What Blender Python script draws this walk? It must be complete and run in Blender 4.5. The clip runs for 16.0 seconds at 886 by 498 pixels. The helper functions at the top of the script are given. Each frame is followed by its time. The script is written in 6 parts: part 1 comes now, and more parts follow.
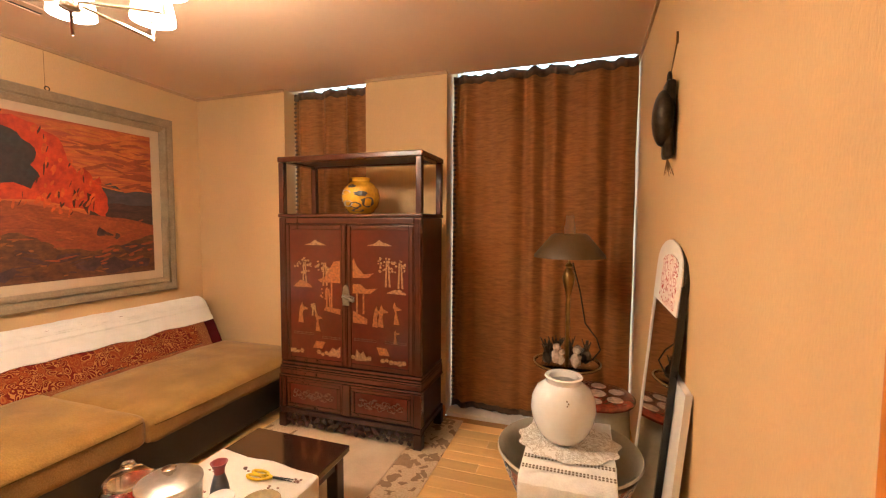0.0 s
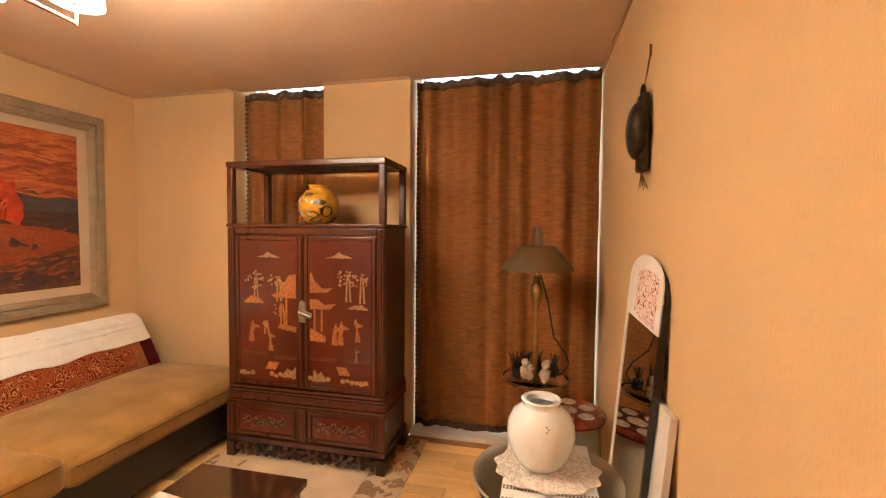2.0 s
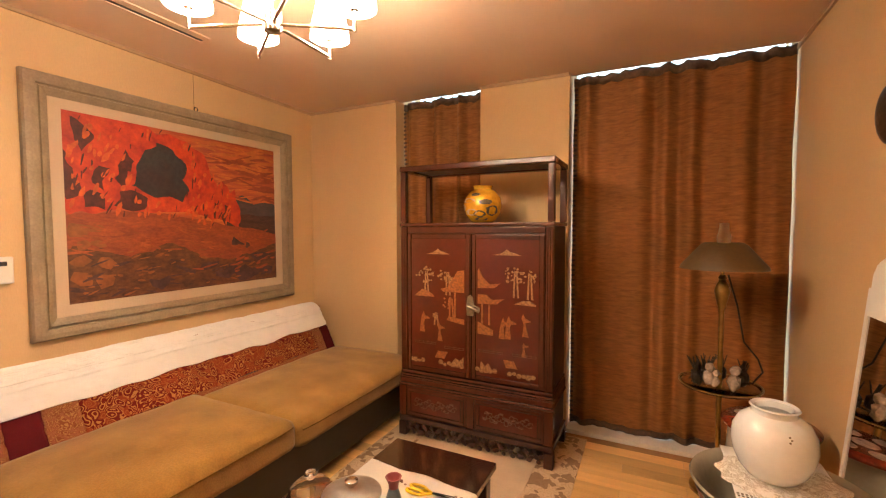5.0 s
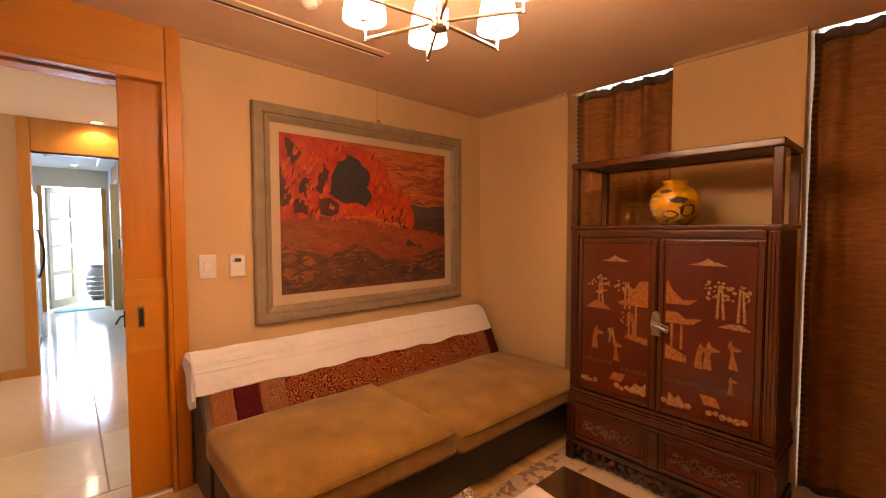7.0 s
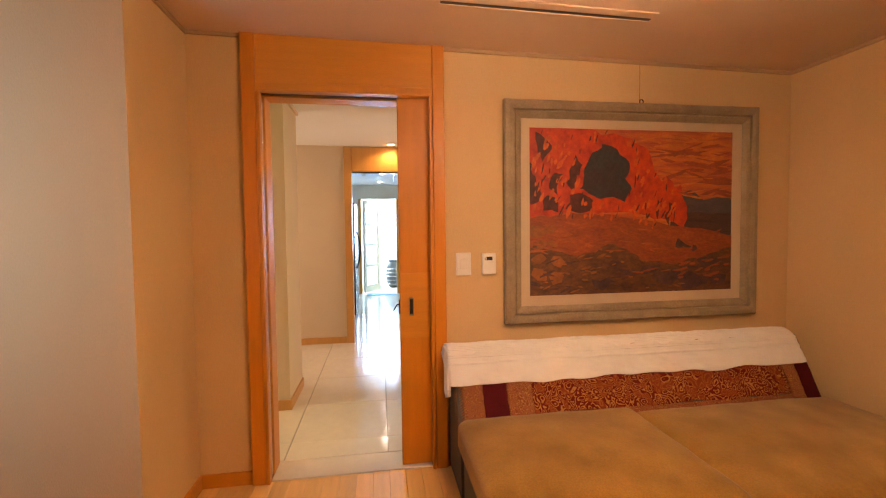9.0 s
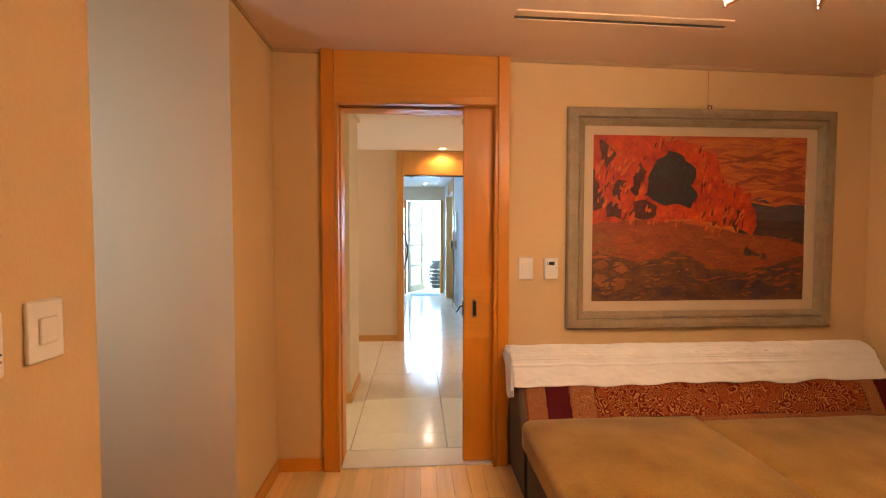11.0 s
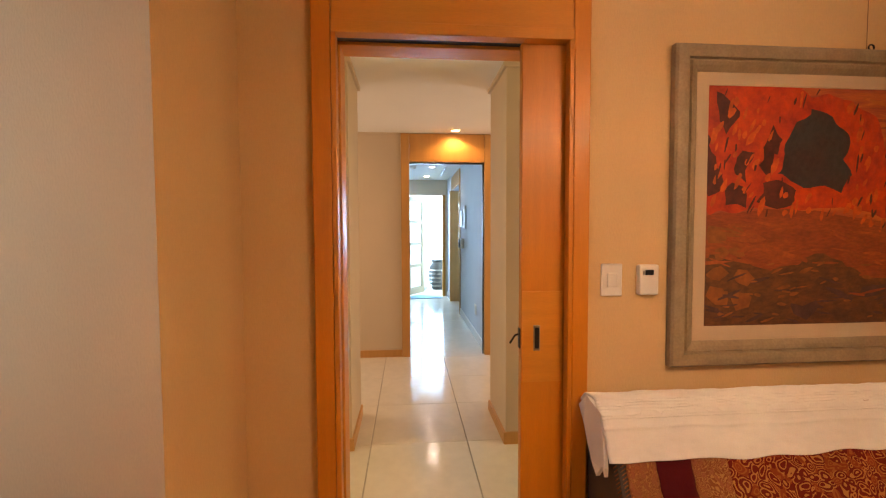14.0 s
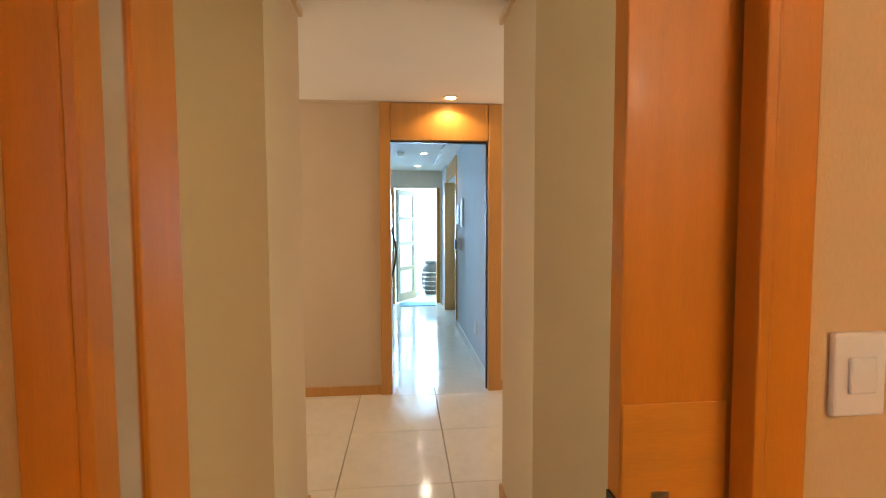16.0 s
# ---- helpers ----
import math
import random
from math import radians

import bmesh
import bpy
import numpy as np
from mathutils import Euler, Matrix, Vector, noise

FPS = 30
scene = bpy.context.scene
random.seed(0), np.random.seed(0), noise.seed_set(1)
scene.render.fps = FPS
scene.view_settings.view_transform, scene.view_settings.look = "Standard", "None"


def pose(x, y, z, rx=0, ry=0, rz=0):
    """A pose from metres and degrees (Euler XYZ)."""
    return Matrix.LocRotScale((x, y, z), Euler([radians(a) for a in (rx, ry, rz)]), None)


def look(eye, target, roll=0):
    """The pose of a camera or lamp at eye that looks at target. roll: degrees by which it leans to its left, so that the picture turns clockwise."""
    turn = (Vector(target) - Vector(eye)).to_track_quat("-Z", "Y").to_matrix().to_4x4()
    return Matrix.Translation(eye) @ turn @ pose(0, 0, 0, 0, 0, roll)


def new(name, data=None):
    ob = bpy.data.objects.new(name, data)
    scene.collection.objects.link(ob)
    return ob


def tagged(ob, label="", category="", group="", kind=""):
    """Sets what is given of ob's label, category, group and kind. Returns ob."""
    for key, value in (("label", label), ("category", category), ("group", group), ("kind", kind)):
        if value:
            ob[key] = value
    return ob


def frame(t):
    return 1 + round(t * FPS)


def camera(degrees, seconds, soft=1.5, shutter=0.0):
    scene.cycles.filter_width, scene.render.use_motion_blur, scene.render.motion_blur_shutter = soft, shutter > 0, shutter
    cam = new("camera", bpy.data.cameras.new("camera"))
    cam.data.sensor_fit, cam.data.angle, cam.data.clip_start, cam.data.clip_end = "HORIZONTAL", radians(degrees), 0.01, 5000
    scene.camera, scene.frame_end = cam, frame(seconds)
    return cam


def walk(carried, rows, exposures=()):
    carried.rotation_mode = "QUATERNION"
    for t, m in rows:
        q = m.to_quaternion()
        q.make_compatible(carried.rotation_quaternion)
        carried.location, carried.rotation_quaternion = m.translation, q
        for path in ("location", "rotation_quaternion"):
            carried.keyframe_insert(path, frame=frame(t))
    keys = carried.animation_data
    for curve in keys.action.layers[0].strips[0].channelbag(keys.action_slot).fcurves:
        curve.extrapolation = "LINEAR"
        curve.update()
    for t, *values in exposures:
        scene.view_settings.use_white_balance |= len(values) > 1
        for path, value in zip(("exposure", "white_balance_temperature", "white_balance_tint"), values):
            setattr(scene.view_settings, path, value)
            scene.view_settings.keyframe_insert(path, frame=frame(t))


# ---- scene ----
cam = camera(92.6, 16.0, 1.2)
PATH = [
    (0, (-0.033, 0.152, 1.308), (-0.665, 2.045, 1.186), 0.3),
    (0.5, (-0.03, 0.188, 1.321), (-0.559, 2.114, 1.215), 0.4),
    (1, (-0.023, 0.232, 1.319), (-0.5, 2.172, 1.228), 0.4),
    (1.5, (-0.053, 0.26, 1.321), (-0.499, 2.207, 1.233), 0.5),
    (2, (-0.11, 0.24, 1.331), (-0.544, 2.19, 1.243), 0.5),
    (2.5, (-0.174, 0.207, 1.331), (-0.608, 2.158, 1.244), 0.5),
    (3, (-0.227, 0.189, 1.342), (-0.686, 2.133, 1.246), 0.5),
    (5.5, (-0.458, 0.049, 1.33), (-1.505, 1.75, 1.232), -0.1),
    (6, (-0.475, 0.099, 1.328), (-1.697, 1.679, 1.231), -0.0),
    (6.5, (-0.505, 0.124, 1.324), (-1.873, 1.58, 1.226), -0.1),
    (7, (-0.517, 0.182, 1.344), (-2.013, 1.506, 1.249), -0.1),
    (7.5, (-0.593, 0.179, 1.34), (-2.239, 1.311, 1.244), -0.2),
    (8, (-0.683, 0.22, 1.326), (-2.49, 1.073, 1.243), -0.4),
    (8.5, (-0.705, 0.252, 1.336), (-2.623, 0.812, 1.249), -0.6),
    (9, (-0.698, 0.27, 1.327), (-2.675, 0.565, 1.246), -0.7),
    (9.5, (-0.702, 0.249, 1.343), (-2.698, 0.347, 1.265), -0.5),
    (12, (-0.592, -0.011, 1.353), (-2.584, 0.141, 1.273), 0.1),
    (12.5, (-0.677, -0.062, 1.355), (-2.668, 0.1, 1.272), -0.2),
    (13, (-0.862, -0.082, 1.338), (-2.854, 0.083, 1.257), -0.3),
    (13.5, (-1.102, -0.083, 1.324), (-3.094, 0.083, 1.244), -0.2),
    (14, (-1.414, -0.07, 1.343), (-3.405, 0.095, 1.255), -0.2),
    (14.5, (-1.761, -0.036, 1.337), (-3.752, 0.132, 1.244), -0.2),
    (15, (-2.111, -0.023, 1.335), (-4.101, 0.146, 1.239), -0.1),
    (15.5, (-2.373, -0.021, 1.357), (-4.363, 0.159, 1.254), -0.3),
    (16, (-2.456, 0.054, 1.368), (-4.444, 0.237, 1.263), -0.2),
]
walk(cam, [(t, look(eye, target, roll)) for t, eye, target, roll in PATH],
     [(0, 0.19, 6350, 8), (3, 0.19, 6350, 8), (5.5, -0.16, 7200, 15), (6, -0.74, 9000, 31), (7, -0.70, 9400, 35), (9, -0.60, 8500, 24),
      (9.5, -0.60, 7900, 17), (12.5, -0.72, 8300, 21), (14, -0.76, 8300, 20), (16, -0.88, 7700, 12)])
# strengths of the lights, places of the cross hall's added fill lamps, and the chandelier's arms
BALCONY, ALCOVE, CHANDELIER, SKYGLOW, HALL, KITCHEN = 1050.0, 20.0, 58.0, 5.0, 28.0, 100.0
HALL_FILLS = ((-5.2, -2.25, 0), (-5.2, 2.25, 0), (-3.6, -2.25, 0), (-3.6, 2.25, 0))
ARM0, ARM = 28.0, 0.25

# ---- world and large lights ----
world = bpy.data.worlds.new("sky")
scene.world = world
world.use_nodes = True
wn = world.node_tree
sky = wn.nodes.new("ShaderNodeTexSky")
sky.sky_type, sky.sun_disc, sky.sun_elevation, sky.sun_rotation = "NISHITA", False, radians(55), radians(120)
wn.links.new(sky.outputs[0], wn.nodes["Background"].inputs[0])
wn.nodes["Background"].inputs[1].default_value = 0.1


def lamp(name, kind, m, energy, colour, size=0.1, size_y=None):
    data = bpy.data.lights.new(name, kind)
    data.energy, data.color = energy, colour
    if kind == "SUN":
        data.angle = radians(size)
    elif kind == "AREA":
        data.size = size
        if size_y:
            data.shape, data.size_y = "RECTANGLE", size_y
    else:
        data.shadow_soft_size = size
        if kind == "SPOT":
            data.spot_size, data.spot_blend = radians(150), 0.5
    ob = new(name, data)
    ob.matrix_world = m
    return ob


SKYBLUE = (0.25, 0.57, 1.0)
lamp("sun", "SUN", look((0, 0, 20), (8, -14, -8)), 2.5, (1, 0.93, 0.84), 0.5)
lamp("balcony_daylight", "AREA", look((-11.95, 0.5, 1.5), (-5, 0.35, 0.9)), BALCONY, SKYBLUE, 2.2, 1.5)
# added fill lamps, out of view before the hall's closed end walls
for hx, hy, target in HALL_FILLS:
    lamp("hall_fill", "AREA", look((hx, hy, 1.35), (hx, 0, 1.3)), HALL * (0.85 if hx > -4 else 1.0), (0.92, 0.95, 0.66) if hx > -4 else (1.0, 0.88, 0.74), 0.6 if hx > -4 else 1.2, 1.9)
# unseen fill added to brighten the side room; its wall has no window
lamp("side_room_fill", "AREA", look((-8.12, 1.65, 1.5), (-9.5, 1.3, 1.2)), 60, SKYBLUE, 0.8, 1.1)
# bluish fill added out of view to lift the kitchen's right wall
lamp("kitchen_fill", "AREA", look((-7.4, -1.98, 1.5), (-8.2, 0.7, 1.3)), KITCHEN, SKYBLUE, 1.2, 1.0)
lamp("alcove_daylight", "AREA", look((-1.50, -1.50, 1.5), (-2.8, -1.45, 1.4)), ALCOVE, (0.34, 0.56, 1.0), 0.6, 1.0)


# ---- materials ----
def shader(name, colour, rough=0.6, metal=0.0, vary=0.15, scale=6.0, bump=0.05, fine=60.0, stretch=(1, 1, 1),
           second=None, coat=0.0, per_piece=0.0, sheen=0.0, glow=0.0, spec=None):
    """A surface with stains and grain at two scales; second: the colour its patches go to."""
    m = bpy.data.materials.new(name)
    m.use_nodes = True
    nt = m.node_tree
    n, link = nt.nodes, nt.links.new
    b = n["Principled BSDF"]
    b.inputs["Roughness"].default_value = rough
    b.inputs["Metallic"].default_value = metal
    b.inputs["Coat Weight"].default_value = coat
    b.inputs["Coat Roughness"].default_value = 0.12
    b.inputs["Sheen Weight"].default_value = sheen
    if spec is not None:
        b.inputs["Specular IOR Level"].default_value = spec
    co = n.new("ShaderNodeTexCoord")
    mp = n.new("ShaderNodeMapping")
    mp.inputs["Scale"].default_value = stretch
    link(co.outputs["Object"], mp.inputs["Vector"])
    if per_piece:
        info = n.new("ShaderNodeObjectInfo")
        mul = n.new("ShaderNodeMath")
        mul.operation = "MULTIPLY"
        mul.inputs[1].default_value = 37.0
        link(info.outputs["Random"], mul.inputs[0])
        link(mul.outputs[0], mp.inputs["Location"])
    big = n.new("ShaderNodeTexNoise")
    big.inputs["Scale"].default_value, big.inputs["Detail"].default_value = scale, 5
    small = n.new("ShaderNodeTexNoise")
    small.inputs["Scale"].default_value, small.inputs["Detail"].default_value = fine, 4
    link(mp.outputs[0], big.inputs["Vector"])
    link(mp.outputs[0], small.inputs["Vector"])
    ramp = n.new("ShaderNodeValToRGB")
    lo = second or tuple(c * (1 - vary) for c in colour)
    ramp.color_ramp.elements[0].position, ramp.color_ramp.elements[1].position = 0.32, 0.68
    ramp.color_ramp.elements[0].color = (*lo, 1)
    ramp.color_ramp.elements[1].color = (*colour, 1)
    link(big.outputs["Fac"], ramp.inputs["Fac"])
    mix = n.new("ShaderNodeMix")
    mix.data_type, mix.blend_type = "RGBA", "MULTIPLY"
    mix.inputs["Factor"].default_value = min(1.0, vary * 1.5)
    grain = n.new("ShaderNodeValToRGB")
    grain.color_ramp.elements[0].position, grain.color_ramp.elements[1].position = 0.35, 0.65
    grain.color_ramp.elements[0].color = (0.6, 0.6, 0.6, 1)
    link(small.outputs["Fac"], grain.inputs["Fac"])
    link(ramp.outputs[0], mix.inputs["A"])
    link(grain.outputs[0], mix.inputs["B"])
    out = mix.outputs["Result"]
    if per_piece:
        hsv = n.new("ShaderNodeHueSaturation")
        rng = n.new("ShaderNodeMapRange")
        rng.inputs["To Min"].default_value, rng.inputs["To Max"].default_value = 1 - per_piece, 1 + per_piece
        link(info.outputs["Random"], rng.inputs["Value"])
        link(rng.outputs[0], hsv.inputs["Value"])
        link(out, hsv.inputs["Color"])
        out = hsv.outputs[0]
    link(out, b.inputs["Base Color"])
    if bump:
        bp = n.new("ShaderNodeBump")
        bp.inputs["Strength"].default_value, bp.inputs["Distance"].default_value = bump, 0.01
        link(small.outputs["Fac"], bp.inputs["Height"])
        link(bp.outputs[0], b.inputs["Normal"])
    if glow:
        b.inputs["Emission Color"].default_value = (*colour, 1)
        b.inputs["Emission Strength"].default_value = glow
    return m


def glass(name, colour=(1, 1, 1), rough=0.02):
    m = bpy.data.materials.new(name)
    m.use_nodes = True
    b = m.node_tree.nodes["Principled BSDF"]
    b.inputs["Base Color"].default_value = (*colour, 1)
    b.inputs["Roughness"].default_value = rough
    b.inputs["Transmission Weight"].default_value = 1.0
    b.inputs["IOR"].default_value = 1.3
    return m


def light_surface(name, colour, strength):
    m = bpy.data.materials.new(name)
    m.use_nodes = True
    b = m.node_tree.nodes["Principled BSDF"]
    b.inputs["Base Color"].default_value = (*colour, 1)
    b.inputs["Emission Color"].default_value = (*colour, 1)
    b.inputs["Emission Strength"].default_value = strength
    return m


def moire(name, dark, pale):
    """Watered cloth: short uneven ripples across the drop, with broad tonal drift."""
    m = bpy.data.materials.new(name)
    m.use_nodes = True
    n, link = m.node_tree.nodes, m.node_tree.links.new
    b = n["Principled BSDF"]
    b.inputs["Roughness"].default_value = 0.75
    b.inputs["Specular IOR Level"].default_value = 0.25
    co = n.new("ShaderNodeTexCoord")
    bands = []
    for scale, rough in (((13, 13, 75), 0.5), ((30, 30, 190), 0.5), ((2.5, 2.5, 1.2), 0.4)):
        mp = n.new("ShaderNodeMapping")
        mp.inputs["Scale"].default_value = scale
        link(co.outputs["Object"], mp.inputs["Vector"])
        tex = n.new("ShaderNodeTexNoise")
        tex.inputs["Scale"].default_value, tex.inputs["Detail"].default_value = 1.0, 2
        tex.inputs["Roughness"].default_value, tex.inputs["Distortion"].default_value = rough, 0.6
        link(mp.outputs[0], tex.inputs["Vector"])
        bands.append(tex)
    total = bands[0].outputs["Fac"]
    for tex, share in ((bands[1], 0.35), (bands[2], 0.25)):
        mix = n.new("ShaderNodeMix")
        mix.inputs["Factor"].default_value = share
        link(total, mix.inputs["A"])
        link(tex.outputs["Fac"], mix.inputs["B"])
        total = mix.outputs["Result"]
    ramp = n.new("ShaderNodeValToRGB")
    ramp.color_ramp.elements[0].position, ramp.color_ramp.elements[1].position = 0.36, 0.64
    ramp.color_ramp.elements[0].color, ramp.color_ramp.elements[1].color = (*dark, 1), (*pale, 1)
    link(total, ramp.inputs["Fac"])
    link(ramp.outputs[0], b.inputs["Base Color"])
    bp = n.new("ShaderNodeBump")
    bp.inputs["Strength"].default_value, bp.inputs["Distance"].default_value = 0.3, 0.004
    link(total, bp.inputs["Height"])
    link(bp.outputs[0], b.inputs["Normal"])
    return m


def paisley(name, ground, motif, accent, scale=16.0):
    """Curling motifs in rings on a ground colour."""
    m = bpy.data.materials.new(name)
    m.use_nodes = True
    n, link = m.node_tree.nodes, m.node_tree.links.new
    b = n["Principled BSDF"]
    b.inputs["Roughness"].default_value = 0.9
    b.inputs["Specular IOR Level"].default_value = 0.15
    co = n.new("ShaderNodeTexCoord")
    warp = n.new("ShaderNodeTexNoise")
    warp.inputs["Scale"].default_value = 9
    link(co.outputs["Object"], warp.inputs["Vector"])
    add = n.new("ShaderNodeMix")
    add.data_type, add.blend_type = "RGBA", "LINEAR_LIGHT"
    add.inputs["Factor"].default_value = 0.06
    link(co.outputs["Object"], add.inputs["A"])
    link(warp.outputs["Color"], add.inputs["B"])
    vo = n.new("ShaderNodeTexVoronoi")
    vo.inputs["Scale"].default_value = scale
    link(add.outputs["Result"], vo.inputs["Vector"])
    sine = n.new("ShaderNodeMath")
    sine.operation = "MULTIPLY"
    sine.inputs[1].default_value = 22.0
    link(vo.outputs["Distance"], sine.inputs[0])
    wav = n.new("ShaderNodeMath")
    wav.operation = "SINE"
    link(sine.outputs[0], wav.inputs[0])
    ramp = n.new("ShaderNodeValToRGB")
    ramp.color_ramp.elements[0].position, ramp.color_ramp.elements[1].position = 0.35, 0.5
    ramp.color_ramp.elements[0].color, ramp.color_ramp.elements[1].color = (*ground, 1), (*motif, 1)
    link(wav.outputs[0], ramp.inputs["Fac"])
    pick = n.new("ShaderNodeMath")
    pick.operation = "GREATER_THAN"
    pick.inputs[1].default_value = 0.68
    sep = n.new("ShaderNodeSeparateColor")
    link(vo.outputs["Color"], sep.inputs[0])
    link(sep.outputs[0], pick.inputs[0])
    mix = n.new("ShaderNodeMix")
    mix.data_type, mix.blend_type = "RGBA", "MIX"
    half = n.new("ShaderNodeMath")
    half.operation = "MULTIPLY"
    half.inputs[1].default_value = 0.7
    link(pick.outputs[0], half.inputs[0])
    link(half.outputs[0], mix.inputs["Factor"])
    link(ramp.outputs[0], mix.inputs["A"])
    mix.inputs["B"].default_value = (*accent, 1)
    link(mix.outputs["Result"], b.inputs["Base Color"])
    return m


WALLPAPER = shader("cream_wallpaper", (0.67, 0.45, 0.225), 0.85, vary=0.06, scale=2.5, bump=0.15, fine=220, stretch=(1, 1, 0.35), spec=0.2)
HALLPAPER = shader("hall_wallpaper", (0.66, 0.53, 0.39), 0.85, vary=0.06, scale=2.5, bump=0.1, fine=220, spec=0.2)
KITCHENPAPER = shader("kitchen_wallpaper", (0.62, 0.64, 0.66), 0.8, vary=0.06, scale=2.5, bump=0.1, fine=220)
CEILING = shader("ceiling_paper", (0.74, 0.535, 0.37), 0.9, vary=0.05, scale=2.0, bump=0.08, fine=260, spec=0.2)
# ceiling paper darkened: the shadow line under the ceiling is in this colour
CORNICE_SHADE = shader("cornice_shaded_paper", (0.46, 0.30, 0.16), 0.9, vary=0.06, scale=2.0, bump=0.08, fine=260, spec=0.2)
HALLCEIL = shader("hall_ceiling_paint", (0.82, 0.79, 0.74), 0.9, vary=0.03, scale=2.0, bump=0.04, fine=260, spec=0.2)
MAPLE = shader("honey_maple", (0.61, 0.210, 0.019), 0.46, vary=0.10, scale=5, bump=0.04, fine=70, stretch=(6, 6, 0.5), coat=0.06)
MAPLE_PALE = shader("pale_maple", (0.60, 0.30, 0.095), 0.46, vary=0.10, scale=5, bump=0.04, fine=70, stretch=(6, 6, 0.5), coat=0.06)
MAPLE_FLAT = shader("honey_maple_cross", (0.64, 0.245, 0.030), 0.46, vary=0.10, scale=5, bump=0.04, fine=70, stretch=(6, 0.5, 6), coat=0.06)
PLANK = shader("floor_plank", (0.86, 0.53, 0.20), 0.30, vary=0.13, scale=4, bump=0.03, fine=60, stretch=(0.6, 7, 7), coat=0.2, per_piece=0.22)
TILE = shader("marble_tile", (0.76, 0.69, 0.58), 0.11, vary=0.08, scale=3, bump=0.0, fine=18, per_piece=0.03)
GROUT = shader("grout", (0.48, 0.43, 0.35), 0.9)
SUBFLOOR = shader("joint_wood", (0.40, 0.20, 0.07), 0.8)
ROSEWOOD = shader("red_rosewood", (0.074, 0.016, 0.006), 0.26, vary=0.2, scale=5, bump=0.03, fine=60, stretch=(7, 7, 0.6), coat=0.5)
ROSEDARK = shader("dark_rosewood", (0.045, 0.011, 0.005), 0.32, vary=0.25, scale=5, bump=0.04, fine=60, stretch=(7, 7, 0.6), coat=0.4)
LACQUER = shader("red_lacquer_panel", (0.098, 0.014, 0.006), 0.22, vary=0.25, scale=4, bump=0.01, fine=40, coat=0.6)
INLAY = shader("orange_wood_inlay", (0.44, 0.15, 0.030), 0.4, vary=0.4, second=(0.17, 0.045, 0.012), scale=75, bump=0.1, fine=120)
SHELL = shader("pale_shell_inlay", (0.50, 0.27, 0.11), 0.3, vary=0.5, second=(0.16, 0.06, 0.022), scale=90, bump=0.1, fine=160)
CARVE = shader("carved_relief_wood", (0.13, 0.034, 0.012), 0.4, vary=0.4, scale=40, bump=0.1, fine=90, coat=0.3)
BRASS = shader("aged_brass", (0.52, 0.34, 0.12), 0.3, 1.0, vary=0.3, scale=20, bump=0.03)
PEWTER = shader("aged_nickel", (0.42, 0.36, 0.28), 0.35, 1.0, vary=0.3, scale=30)
CHROME = shader("brushed_chrome", (0.75, 0.70, 0.64), 0.22, 1.0, vary=0.06, scale=20, bump=0.0)
ALUMINIUM = shader("dull_aluminium", (0.82, 0.80, 0.76), 0.38, 1.0, vary=0.1, scale=30)
SUEDE = shader("olive_suede", (0.36, 0.205, 0.052), 0.95, vary=0.3, second=(0.235, 0.125, 0.030), scale=5, bump=0.2, fine=150, sheen=0.2, spec=0.15)
SEAM = shader("dark_suede_seam", (0.15, 0.080, 0.018), 0.95, vary=0.2, spec=0.1)
LEATHER = shader("dark_brown_leather", (0.055, 0.040, 0.027), 0.6, vary=0.2, scale=8, bump=0.1, fine=150)
LINEN = shader("white_linen", (0.86, 0.83, 0.76), 0.95, vary=0.08, scale=8, bump=0.25, fine=260, spec=0.1)
LACE = shader("ivory_lace", (0.88, 0.87, 0.83), 0.95, vary=0.1, scale=30, bump=0.3, fine=200, spec=0.1)
LACEHOLE = shader("lace_shadow", (0.22, 0.17, 0.12), 0.95, vary=0.2)
MAROON = shader("maroon_wool", (0.085, 0.008, 0.010), 0.95, vary=0.2, bump=0.2, fine=240, spec=0.1)
SHAWL = paisley("paisley_wool", (0.135, 0.012, 0.008), (0.36, 0.16, 0.045), (0.24, 0.050, 0.015), 27)
BORDER = paisley("paisley_border", (0.20, 0.06, 0.022), (0.34, 0.17, 0.06), (0.26, 0.09, 0.04), 60)
CURTAIN = moire("brown_moire_curtain", (0.17, 0.066, 0.017), (0.31, 0.130, 0.038))
HEM = shader("dark_curtain_hem", (0.115, 0.055, 0.024), 0.8, vary=0.4, scale=30, bump=0.2)
FRAMEGREY = shader("grey_washed_frame", (0.33, 0.245, 0.145), 0.6, vary=0.22, scale=14, bump=0.15, fine=90)
MATBOARD = shader("cream_mat", (0.54, 0.41, 0.27), 0.9, vary=0.06, bump=0.15, fine=250)
PORCELAIN = shader("ivory_porcelain", (0.86, 0.88, 0.88), 0.12, vary=0.06, scale=7, bump=0.01, coat=0.4)
CELADON = shader("pale_grey_glaze", (0.50, 0.47, 0.38), 0.2, vary=0.12, scale=7, bump=0.01, coat=0.3)
YELLOWGLAZE = shader("yellow_glaze", (0.72, 0.36, 0.03), 0.2, vary=0.3, scale=14, bump=0.02, coat=0.4)
BLACKGLAZE = shader("dark_glaze_patch", (0.07, 0.055, 0.03), 0.3, vary=0.4, scale=30)
IMARI = shader("iron_red_glaze", (0.27, 0.040, 0.018), 0.25, vary=0.5, scale=35, bump=0.01, coat=0.4)
IMARIWHITE = shader("white_glaze_medallion", (0.66, 0.54, 0.44), 0.25, vary=0.45, scale=45, coat=0.4)
SWITCH = shader("ivory_plastic", (0.80, 0.74, 0.63), 0.4, vary=0.03, bump=0.0)
DARK = shader("black_plastic", (0.012, 0.012, 0.012), 0.4, vary=0.2)
